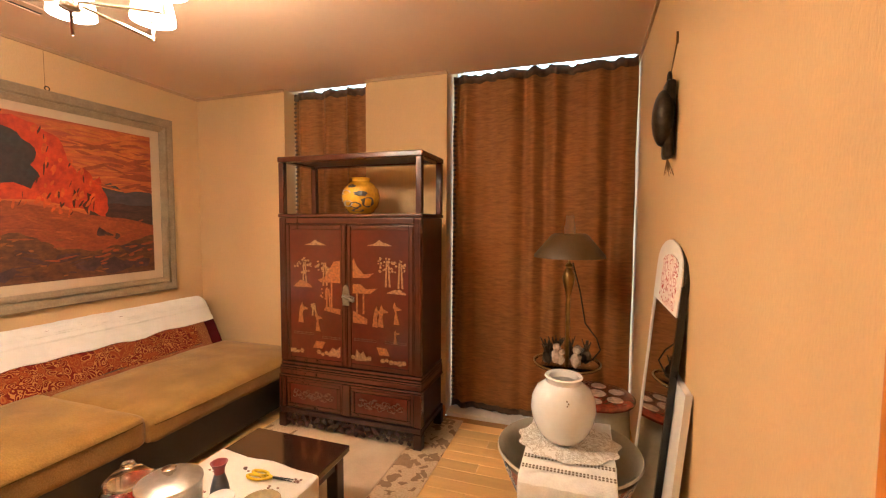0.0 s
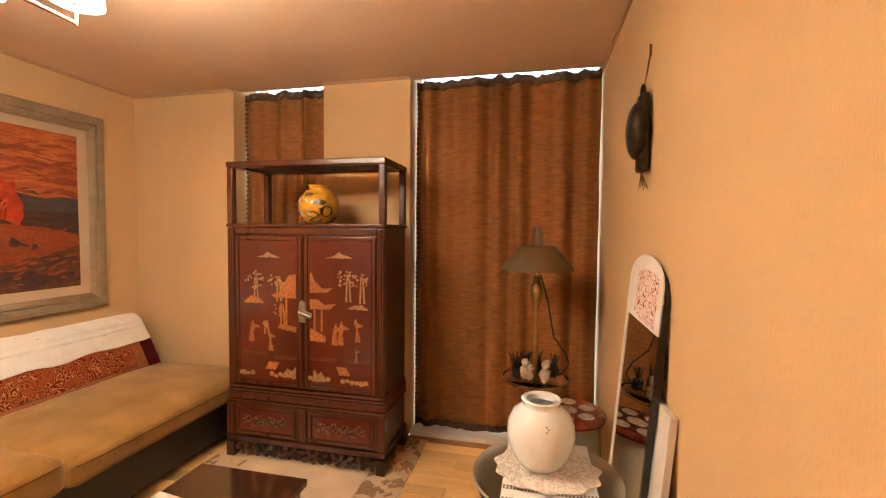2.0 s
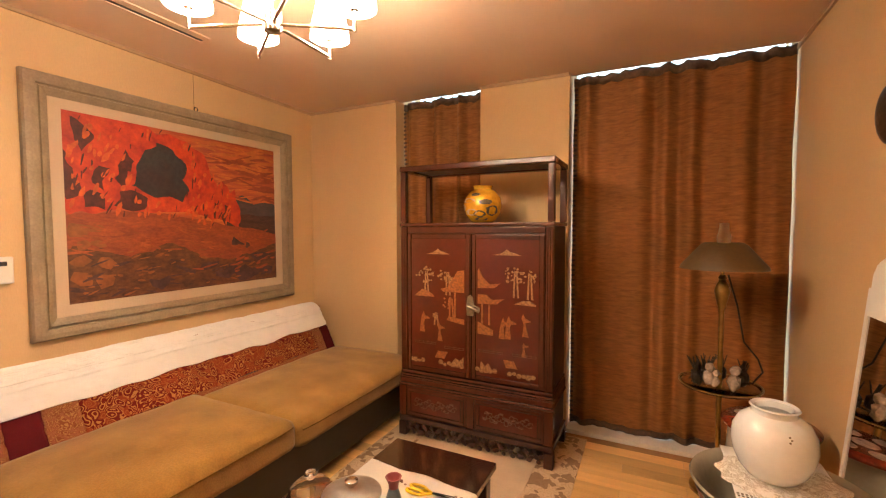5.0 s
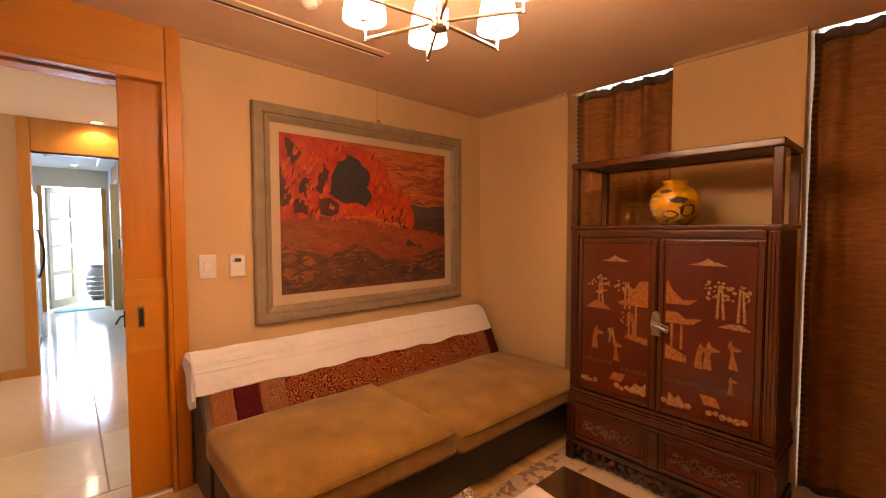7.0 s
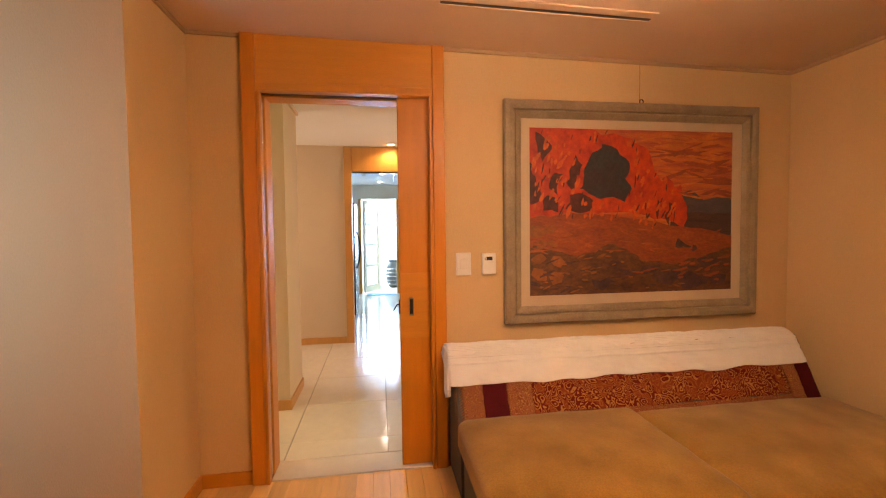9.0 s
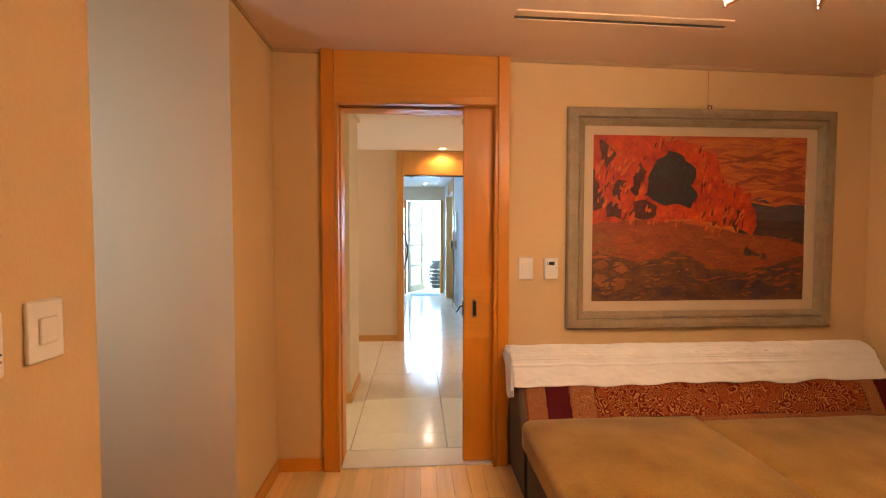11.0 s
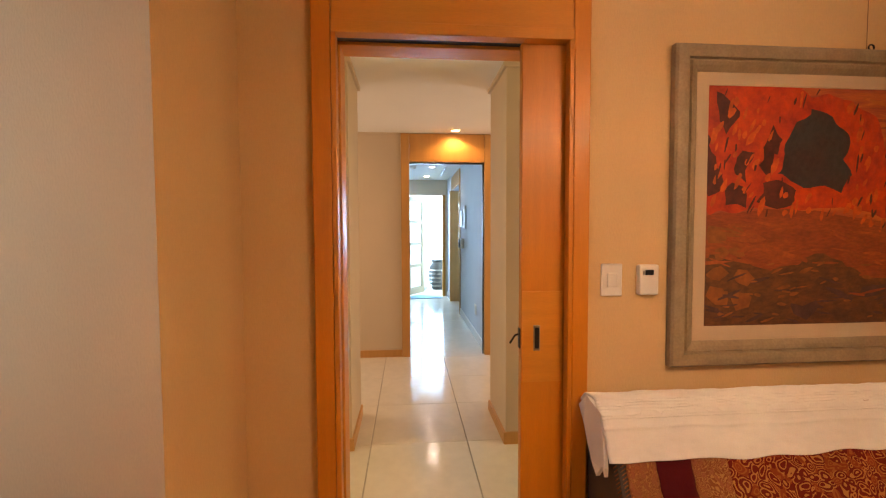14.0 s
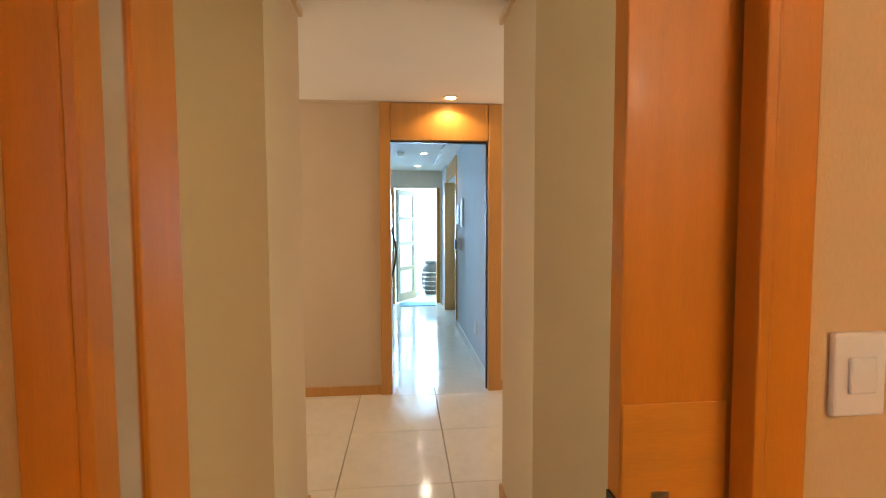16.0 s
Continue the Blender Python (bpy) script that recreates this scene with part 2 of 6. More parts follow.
BRONZE = shader("dark_bronze", (0.050, 0.036, 0.022), 0.42, 0.6, vary=0.5, scale=30, bump=0.15, fine=60)
STRING = shader("hemp_string", (0.25, 0.14, 0.06), 0.9)
WHITEPAINT = shader("white_paint", (0.78, 0.74, 0.68), 0.5, vary=0.06, bump=0.02)
BLACKPAINT = shader("black_lacquer", (0.010, 0.009, 0.008), 0.25, vary=0.2)
RUG = paisley("rug_border_pattern", (0.56, 0.42, 0.28), (0.48, 0.35, 0.22), (0.16, 0.085, 0.045), 26)
RUGFIELD = shader("beige_rug_pile", (0.64, 0.50, 0.35), 0.95, vary=0.2, scale=6, bump=0.3, fine=250, spec=0.1)
TABLETOP = shader("dark_polished_table", (0.040, 0.016, 0.008), 0.10, vary=0.35, scale=4, bump=0.0, stretch=(1, 5, 5), coat=0.6)
YELLOW = shader("yellow_plastic", (0.75, 0.50, 0.01), 0.4, vary=0.05)
BLUEGLAZE = shader("blue_grey_glaze", (0.17, 0.20, 0.25), 0.3, vary=0.3, scale=25)
ROSEGLAZE = shader("rose_glaze", (0.36, 0.08, 0.09), 0.3, vary=0.2)
RED = shader("red_candy", (0.55, 0.015, 0.012), 0.35, vary=0.3, scale=40)
SHADECLOTH = shader("olive_metal_shade", (0.10, 0.058, 0.018), 0.5, 0.0, vary=0.2, scale=10)
GLASS = glass("clear_glass")
CREAM = shader("cream_door_paint", (0.42, 0.35, 0.24), 0.5, vary=0.08)
TINT = glass("window_glass", (0.95, 0.98, 1.0))
FROST = glass("frosted_glass", (0.92, 0.96, 1.0), 0.4)
MIRROR = bpy.data.materials.new("mirror_silver")
MIRROR.use_nodes = True
MIRROR.node_tree.nodes["Principled BSDF"].inputs["Metallic"].default_value = 1.0
MIRROR.node_tree.nodes["Principled BSDF"].inputs["Roughness"].default_value = 0.015
MIRROR.node_tree.nodes["Principled BSDF"].inputs["Base Color"].default_value = (0.62, 0.60, 0.56, 1)
BULBGLOW = light_surface("lit_bulb", (1.0, 0.86, 0.68), 4.0 * CHANDELIER)
SHADEGLOW = light_surface("lit_lamp_shade", (1.0, 0.84, 0.65), CHANDELIER)
DOWNWARM = light_surface("lit_downlight_warm", (1.0, 0.62, 0.25), 60)
DOWNCOOL = light_surface("lit_downlight_white", (1.0, 0.93, 0.82), 90)
BACKDROP = light_surface("bright_sky_backdrop", (0.55, 0.78, 1.0), SKYGLOW)
SAGE = shader("steel_fridge_black", (0.02, 0.022, 0.026), 0.25, 0.3, vary=0.2)
ONGGI = shader("dark_stoneware", (0.055, 0.05, 0.05), 0.35, vary=0.3, scale=15)
MATBLUE = shader("pale_blue_mat", (0.22, 0.45, 0.55), 0.9, vary=0.2, scale=20, bump=0.2)


# ---- geometry helpers ----
def box(bm, x0, x1, y0, y1, z0, z1, bevel=0.0):
    made = bmesh.ops.create_cube(bm, size=1.0)["verts"]
    for v in made:
        v.co = Vector((x0 + (v.co.x + 0.5) * (x1 - x0), y0 + (v.co.y + 0.5) * (y1 - y0), z0 + (v.co.z + 0.5) * (z1 - z0)))
    if bevel:
        edges = {e for v in made for e in v.link_edges}
        bmesh.ops.bevel(bm, geom=list(edges), offset=bevel, segments=2, affect="EDGES", profile=0.5)
    return bm


def rod(bm, a, b, r0, r1=None, n=12):
    a, b = Vector(a), Vector(b)
    m = Matrix.Translation((a + b) / 2) @ (b - a).to_track_quat("Z", "Y").to_matrix().to_4x4()
    bmesh.ops.create_cone(bm, cap_ends=True, segments=n, radius1=r0, radius2=r0 if r1 is None else r1, depth=(b - a).length, matrix=m)
    return bm


def tube(bm, pts, r, n=8):
    for a, b in zip(pts, pts[1:]):
        rod(bm, a, b, r, r, n)
    return bm


def lathe(bm, c, profile, n=32):
    """profile: (radius, height) from the bottom up."""
    rings = []
    for r, z in profile:
        rings.append([bm.verts.new((c[0] + r * math.cos(k * math.tau / n), c[1] + r * math.sin(k * math.tau / n), c[2] + z)) for k in range(n)])
    for a, b in zip(rings, rings[1:]):
        for k in range(n):
            bm.faces.new((a[k], a[(k + 1) % n], b[(k + 1) % n], b[k]))
    bm.faces.new(rings[0][::-1])
    bm.faces.new(rings[-1])
    return bm


def prism(bm, pts, place, depth):
    """A flat outline (u, v) given depth along the third axis; place maps (u, v, w) to the world."""
    a = [bm.verts.new(place(u, v, 0.0)) for u, v in pts]
    b = [bm.verts.new(place(u, v, depth)) for u, v in pts]
    bm.faces.new(a[::-1])
    bm.faces.new(b)
    for k in range(len(pts)):
        j = (k + 1) % len(pts)
        bm.faces.new((a[k], a[j], b[j], b[k]))
    return bm


def blob(bm, c, r, sub=2, squash=(1, 1, 1), rough=0.0):
    made = bmesh.ops.create_icosphere(bm, subdivisions=sub, radius=1.0)["verts"]
    for v in made:
        k = 1 + rough * noise.noise(v.co * 2.3 + Vector(c) * 9)
        v.co = Vector((c[0] + v.co.x * r * squash[0] * k, c[1] + v.co.y * r * squash[1] * k, c[2] + v.co.z * r * squash[2] * k))
    return bm


def cushion(bm, x0, x1, y0, y1, z0, z1, r, puff, cuts=16):
    made = bmesh.ops.create_cube(bm, size=2.0)["verts"]
    bmesh.ops.subdivide_edges(bm, edges=bm.edges[:], cuts=cuts, use_grid_fill=True)
    half = Vector(((x1 - x0) / 2, (y1 - y0) / 2, (z1 - z0) / 2))
    mid = Vector(((x1 + x0) / 2, (y1 + y0) / 2, (z1 + z0) / 2))
    for v in bm.verts:
        s = Vector([math.copysign(abs(c) ** 0.75, c) for c in v.co])
        p = Vector([s[i] * half[i] for i in range(3)])
        q = Vector([max(-half[i] + r, min(half[i] - r, p[i])) for i in range(3)])
        d = p - q
        if d.length > 1e-6:
            p = q + d.normalized() * r
        p.z += puff * (1 - s.x ** 2) * (1 - s.y ** 2) * (1 if s.z > 0 else 0) + 0.006 * noise.noise(p * 7 + mid)
        v.co = mid + p
    return bm


def thing(name, at, label, category, group="", kind=""):
    ob = new(name)
    ob.location = at
    ob.empty_display_size = 0.1
    return tagged(ob, label, category, group, kind)


def root(ob):
    while ob.parent:
        ob = ob.parent
    return ob


def part(name, bm, material, parent=None, label="", smooth=False, **tags):
    bmesh.ops.recalc_face_normals(bm, faces=bm.faces[:])
    me = bpy.data.meshes.new(name)
    if parent:
        bmesh.ops.translate(bm, vec=-root(parent).location, verts=bm.verts[:])
    bm.to_mesh(me)
    bm.free()
    if smooth:
        for p in me.polygons:
            p.use_smooth = True
        me.set_sharp_from_angle(angle=radians(40))
    me.materials.append(material)
    ob = new(name, me)
    if parent:
        ob.parent = parent
    if label or tags:
        tagged(ob, label, **tags)
    return ob


B = bmesh.new


def block(name, dims, material, label="", parent=None, bevel=0.0, **tags):
    return part(name, box(B(), *dims, bevel), material, parent, label, **tags)


def structure(name, boxes, material, label, category, bevel=0.0):
    bm = B()
    for d in boxes:
        box(bm, *d, bevel)
    return part(name, bm, material, None, label, category=category, kind="structure")


# ---- large structure: the sitting room ----
XW, XE, YS, YN, TOP = -3.03, 0.258, -0.68, 2.83, 2.6
FAR = 3.12
DOOR0, DOOR1, DOORTOP = -0.325, 0.545, 2.06
CAS0, CAS1 = -0.415, 0.63

structure("wall_west", [(XW - 0.16, XW, -2.3, CAS0, 0, TOP), (XW - 0.16, XW, CAS1, FAR + 0.1, 0, TOP), (XW - 0.16, XW, CAS0, CAS1, 2.35, TOP)],
          WALLPAPER, "cream wallpapered wall with a sliding doorway through it", "wall")
structure("wall_east", [(XE, XE + 0.12, 0.66, FAR + 0.1, 0, TOP), (XE, XE + 0.12, -0.9, -0.32, 0, TOP), (XE, XE + 0.12, -0.32, 0.66, 2.15, TOP)],
          WALLPAPER, "cream wallpapered side wall beside the leaning mirror", "wall")
structure("wall_south", [(-1.715, XE, YS - 0.12, YS, 0, TOP), (XW, -2.50, -2.3, YS, 0, TOP), (-2.50, -1.0, -2.42, -2.3, 0, TOP),
                         (-1.35, -1.25, -2.3, -2.05, 0, TOP), (-1.35, -1.25, -0.9, YS - 0.12, 0, TOP), (-1.35, -1.25, -2.05, -0.9, 0, 0.9), (-1.35, -1.25, -2.05, -0.9, 2.1, TOP)],
          WALLPAPER, "cream wallpapered wall opening into a daylit alcove", "wall")
structure("wall_north", [(XW, -2.185, YN, FAR + 0.1, 0, TOP), (-1.50, -0.905, YN, FAR + 0.1, 0, TOP)],
          WALLPAPER, "cream wallpapered window wall with two curtained recesses", "wall")
bm = B()
for x0, x1, y0, y1 in ((XW - 0.02, XE + 0.02, -2.4, 2.90),):
    za, zb = 2.295 + (YN - y0) * 0.0165, 2.295 + (YN - y1) * 0.0165
    low = [bm.verts.new(c) for c in ((x0, y0, za), (x1, y0, za), (x1, y1, zb), (x0, y1, zb))]
    up = [bm.verts.new((v.co.x, v.co.y, TOP)) for v in low]
    bm.faces.new(low), bm.faces.new(up)
    for k in range(4):
        bm.faces.new((low[k], low[(k + 1) % 4], up[(k + 1) % 4], up[k]))
part("ceiling", bm, CEILING, None, "plain papered ceiling of the sitting room", category="ceiling", kind="structure")
structure("ceiling_recess", [(-2.185, -1.50, 2.902, 3.14, 2.44, TOP), (-0.905, XE, 2.902, 3.14, 2.44, TOP)], CEILING, "papered curtain recess above the windows", "ceiling")
structure("floor", [(XW - 0.16, XE + 0.1, -2.3, 2.84, -0.1, -0.006)], SUBFLOOR, "honey-coloured strip parquet floor", "floor")
PARQUET = bpy.data.objects["floor"]


def ceiling_z(y):
    return 2.295 + (YN - y) * 0.0165


# thin cornice lines under the ceiling, coloured dark to draw a shadow line
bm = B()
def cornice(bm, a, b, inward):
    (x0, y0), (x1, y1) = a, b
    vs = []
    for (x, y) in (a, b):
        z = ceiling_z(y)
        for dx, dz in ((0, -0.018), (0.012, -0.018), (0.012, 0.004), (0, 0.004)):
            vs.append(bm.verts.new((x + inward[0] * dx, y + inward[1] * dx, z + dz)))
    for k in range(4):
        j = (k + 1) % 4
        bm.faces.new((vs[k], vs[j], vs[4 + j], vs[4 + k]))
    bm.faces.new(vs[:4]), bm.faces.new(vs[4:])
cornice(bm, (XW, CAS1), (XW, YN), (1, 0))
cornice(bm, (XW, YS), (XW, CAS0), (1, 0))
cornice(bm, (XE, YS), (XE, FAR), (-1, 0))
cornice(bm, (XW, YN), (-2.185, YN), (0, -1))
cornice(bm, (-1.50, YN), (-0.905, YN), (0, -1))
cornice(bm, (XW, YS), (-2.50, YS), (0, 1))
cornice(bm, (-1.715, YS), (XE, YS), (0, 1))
part("trim_ceiling", bm, CORNICE_SHADE, None, "narrow papered cornice strip, darkened as a shadow line under the ceiling", category="trim", kind="structure")

structure("baseboard", [(XW, XW + 0.012, CAS1, YN, 0, 0.07), (XW, XW + 0.012, YS, CAS0, 0, 0.07), (XW + 0.012, -2.50, YS, YS + 0.012, 0, 0.07),
                        (-1.715, XE - 0.012, YS, YS + 0.012, 0, 0.07), (XE - 0.012, XE, 0.66, FAR - 0.1, 0, 0.07), (XW + 0.012, -2.185, YN - 0.012, YN, 0, 0.07),
                        (-1.50, -0.905, YN - 0.012, YN, 0, 0.07)], MAPLE_FLAT, "low honey maple skirting board", "baseboard")

# the doorway's casing and pocket sliding door
door = thing("door_1", (XW, 0.1, 0), "open honey maple pocket sliding door in its casing", "door", kind="structure")
for y0, y1 in ((CAS0, DOOR0 - 0.02), (DOOR1 + 0.02, CAS1)):
    block("casing_board", (XW - 0.02, XW + 0.03, y0, y1, 0, 2.352), MAPLE, "", door, 0.004)
block("head_panel", (XW - 0.01, XW + 0.022, DOOR0 - 0.018, DOOR1 + 0.018, DOORTOP + 0.045, 2.35), MAPLE_FLAT, "wide maple panel over the doorway", door, 0.002)
block("head_strip", (XW - 0.02, XW + 0.034, DOOR0 - 0.018, DOOR1 + 0.018, DOORTOP, DOORTOP + 0.043), MAPLE_FLAT, "", door, 0.004)
for y0, y1 in ((DOOR0 - 0.018, DOOR0), (DOOR1, DOOR1 + 0.018)):
    block("jamb_strip", (XW - 0.012, XW + 0.034, y0, y1, 0, DOORTOP), MAPLE, "", door, 0.003)
    block("jamb_strip", (XW - 0.19, XW - 0.075, y0, y1, 0, DOORTOP), MAPLE, "", door, 0.003)
block("jamb_channel", (XW - 0.0745, XW - 0.0125, DOOR0 - 0.02, DOOR0 - 0.007, 0, DOORTOP), CHROME, "grey metal channel that takes the door's edge", door)
block("head_track", (XW - 0.075, XW - 0.012, DOOR0 - 0.018, DOOR1 + 0.018, DOORTOP + 0.012, DOORTOP + 0.04), DARK, "dark sliding track overhead", door)
block("head_jamb", (XW - 0.19, XW - 0.078, DOOR0 - 0.018, DOOR1 + 0.018, DOORTOP, DOORTOP + 0.04), MAPLE_FLAT, "", door, 0.003)
block("head_fill", (XW - 0.158, XW - 0.022, CAS0, CAS1, DOORTOP + 0.042, 2.348), HALLPAPER, "", door)
block("hall_casing", (XW - 0.19, XW - 0.162, DOOR0 - 0.09, DOOR0 - 0.02, 0, 2.15), MAPLE, "", door, 0.003)
block("hall_casing", (XW - 0.19, XW - 0.162, DOOR1 + 0.02, DOOR1 + 0.09, 0, 2.15), MAPLE, "", door, 0.003)
block("jamb_core", (XW - 0.158, XW - 0.022, CAS0, DOOR0 - 0.042, 0, DOORTOP + 0.04), HALLPAPER, "", door)
block("threshold", (XW - 0.19, XW + 0.0, DOOR0, DOOR1, -0.01, 0.006), TILE, "pale stone threshold", door, 0.002)
leaf = block("door_leaf", (-3.090, -3.052, 0.376, 0.70, 0.012, DOORTOP + 0.01), MAPLE, "maple veneered sliding leaf with a cross-grained band", door, 0.003)
block("leaf_band", (-3.0515, -3.0485, 0.378, 0.545, 0.735, 1.10), MAPLE_FLAT, "cross-grained lock band", leaf, 0.001)
bm = B()
box(bm, -3.0484, -3.045, 0.425, 0.452, 0.862, 0.965, 0.001)
pull = part("flush_pull", bm, PEWTER, leaf, "recessed metal finger pull")
block("pull_recess", (-3.0449, -3.0440, 0.430, 0.447, 0.872, 0.955), DARK, "", leaf)
bm = B()
tube(bm, [(-3.07, 0.372, 0.925), (-3.075, 0.358, 0.92), (-3.085, 0.340, 0.885)], 0.004)
box(bm, -3.082, -3.058, 0.371, 0.376, 0.87, 0.95)
part("edge_latch", bm, BRONZE, leaf, "small dark edge latch")

# the entrance in the east wall, closed
entry = thing("door_2", (XE, 0.17, 0), "closed honey maple door with a proud casing", "door", kind="structure")
for y0, y1 in ((0.575, 0.655), (-0.315, -0.235)):
    block("casing_board", (XE - 0.022, XE + 0.1, y0, y1, 0, 2.148), MAPLE, "", entry, 0.004)
block("head_board", (XE - 0.022, XE + 0.1, -0.234, 0.574, 2.07, 2.148), MAPLE_FLAT, "", entry, 0.004)
block("door_slab", (XE + 0.02, XE + 0.06, -0.233, 0.573, 0.005, 2.068), MAPLE, "", entry, 0.003)
bm = B()
rod(bm, (XE + 0.02, -0.17, 1.0), (XE - 0.03, -0.17, 1.0), 0.01)
rod(bm, (XE - 0.03, -0.18, 1.0), (XE - 0.03, -0.06, 1.0), 0.009)
part("lever_handle", bm, CHROME, entry, "chrome lever handle")


# windows behind the curtains
def window(name, x0, x1, split):
    w = thing(name, ((x0 + x1) / 2, 3.08, 0), "white-framed window glaring behind drawn curtains", "window", kind="structure")
    for d in ((x0, x0 + 0.008, 3.06, 3.11, 0.06, 2.40), (x1 - 0.008, x1, 3.06, 3.11, 0.06, 2.40)):
        block("window_frame", d, WHITEPAINT, "", w, 0.002)
    for d in ((x0, x1, 3.06, 3.11, 0.0, 0.058), (x0, x1, 3.06, 3.11, 2.402, 2.438)):
        block("window_frame", d, WHITEPAINT, "", w, 0.002)
    p = block("pane", (x0 + 0.009, x1 - 0.009, 3.083, 3.088, 0.06, 2.40), TINT, "", w)
    p.visible_shadow = False
    block("window_sill", (x0, x1, 2.842, 3.058, -0.05, 0.02), WHITEPAINT, "white glossy sill strip at floor level", w, 0.003)


window("window_1", -0.903, XE - 0.002, True)
window("window_2", -2.183, -1.502, False)
structure("backdrop", [(-4.5, 2.5, 4.2, 4.22, -1.0, 4.5)], BACKDROP, "bright hazy daylight outside the windows", "sky")


# ---- curtains ----
def curtain(name, x0, x1, y, z0, z1, folds, label, seed):
    t = thing(name, ((x0 + x1) / 2, y, z0), label, "curtain", "drawn curtains")
    bm = B()
    nu, nv = int((x1 - x0) / 0.008), 26
    def at(u, v):
        x = x0 + (x1 - x0) * u
        deep = 0.022 * math.sin(u * folds * math.tau + 1.6 * noise.noise((u * 4, seed, 0)) * 3) + 0.012 * noise.noise((u * 16, v * 1.2, seed))
        edge = 0.010 * abs(math.sin(u * folds * math.pi * 2.3 + seed)) + 0.016 * abs(noise.noise((u * 23, seed, 8)))
        z = z0 + (z1 - z0) * v
        z -= edge * v ** 12
        z += 0.012 * noise.noise((u * 9, seed, 3)) * (1 - v) ** 10
        return Vector((x + 0.008 * noise.noise((v * 6, u * 3, seed)), y + deep * (0.75 + 0.25 * v), z))
    grid = [[bm.verts.new(at(i / nu, j / nv)) for i in range(nu + 1)] for j in range(nv + 1)]
    for j in range(nv):
        for i in range(nu):
            bm.faces.new((grid[j][i], grid[j][i + 1], grid[j + 1][i + 1], grid[j + 1][i]))
    ob = part("cloth", bm, CURTAIN, t, "", True)
    sol = ob.modifiers.new("thickness", "SOLIDIFY")
    sol.thickness = 0.003
    # gathered header, hem and dark fringe along one edge
    for nm, va, vb in (("header", 0.975, 1.0), ("hem", 0.0, 0.018)):
        bm = B()
        rows = [va, (va + vb) / 2, vb]
        g = [[bm.verts.new(at(i / nu, v) + Vector((0, -0.007 - 0.004 * math.sin(i * 0.9 + v * 300), 0.003 * math.sin(i * 0.5)))) for i in range(nu + 1)] for v in rows]
        for j in range(2):
            for i in range(nu):
                bm.faces.new((g[j][i], g[j][i + 1], g[j + 1][i + 1], g[j + 1][i]))
        o = part(nm, bm, HEM, t, "dark gathered edge band", True)
        o.modifiers.new("thickness", "SOLIDIFY").thickness = 0.003
    bm = B()
    for k in range(70):
        v = (k + 0.5) / 70
        p = at(0.004, v)
        box(bm, p.x - 0.004, p.x + 0.018 + 0.008 * noise.noise((k, 1, seed)), p.y - 0.014, p.y - 0.009, p.z - 0.006, p.z + 0.008)
    part("fringe", bm, HEM, t, "dark looped edge fringe")
    bm = B()
    rod(bm, (x0 - 0.003, y + 0.03, z1 - 0.035), (x1 + 0.003, y + 0.03, z1 - 0.035), 0.007)
    part("rod", bm, BRASS, t, "thin hidden curtain rod")
    return t


curtain("curtain", -0.897, 0.248, 2.955, 0.021, 2.305, 6, "heavy brown moire curtain drawn over a full-height window", 1.0)
curtain("curtain", -2.181, -1.504, 2.955, 0.021, 2.305, 4, "narrow brown moire curtain in the recess behind the cabinet", 5.0)

# ceiling slot vent, smoke detector
vent = thing("ceiling_vent", (-2.57, 1.05, 2.31), "long narrow slot vent in the papered ceiling", "vent")
bm = B()
for x0, x1 in ((-2.595, -2.580), (-2.550, -2.505)):
    vs = [bm.verts.new((x, y, ceiling_z(y) + dz)) for y in (0.55, 1.55) for x, dz in ((x0, -0.006), (x1, -0.006), (x1, 0.002), (x0, 0.002))]
    for k in range(4):
        bm.faces.new((vs[k], vs[(k + 1) % 4], vs[4 + (k + 1) % 4], vs[4 + k]))
    bm.faces.new(vs[:4]), bm.faces.new(vs[4:])
part("frame", bm, CEILING, vent)
bm = B()
vs = [bm.verts.new((x, y, ceiling_z(y) - 0.002)) for y in (0.55, 1.55) for x in (-2.580, -2.550)]
bm.faces.new((vs[0], vs[1], vs[3], vs[2]))
part("slot", bm, LEATHER, vent, "dark slot opening")
det = thing("smoke_detector", (-2.27, 0.98, ceiling_z(0.98)), "small round ivory smoke detector on the ceiling", "detector")
part("base", lathe(B(), (-2.27, 0.98, ceiling_z(0.98) - 0.02), [(0.045, 0), (0.052, 0.008), (0.052, 0.022)], 24), SWITCH, det, "", True)
part("sensor", lathe(B(), (-2.27, 0.98, ceiling_z(0.98) - 0.045), [(0.018, 0), (0.03, 0.008), (0.034, 0.0248)], 24), SWITCH, det, "", True)

# ---- chandelier ----
HX, HY, HZ = -1.48, 1.02, 1.952
ch = thing("chandelier", (HX, HY, HZ), "six-armed chrome chandelier with lit white tapered shades", "chandelier")
part("hub", lathe(B(), (HX, HY, HZ - 0.028), [(0.012, 0), (0.026, 0.006), (0.028, 0.014), (0.028, 0.062), (0.016, 0.07)], 20), CHROME, ch, "", True)
part("stem", rod(B(), (HX, HY, HZ + 0.04), (HX, HY, ceiling_z(HY) - 0.02), 0.008), CHROME, ch)
part("canopy", lathe(B(), (HX, HY, ceiling_z(HY) - 0.03), [(0.02, 0), (0.055, 0.012), (0.06, 0.032)], 28), CHROME, ch, "", True)
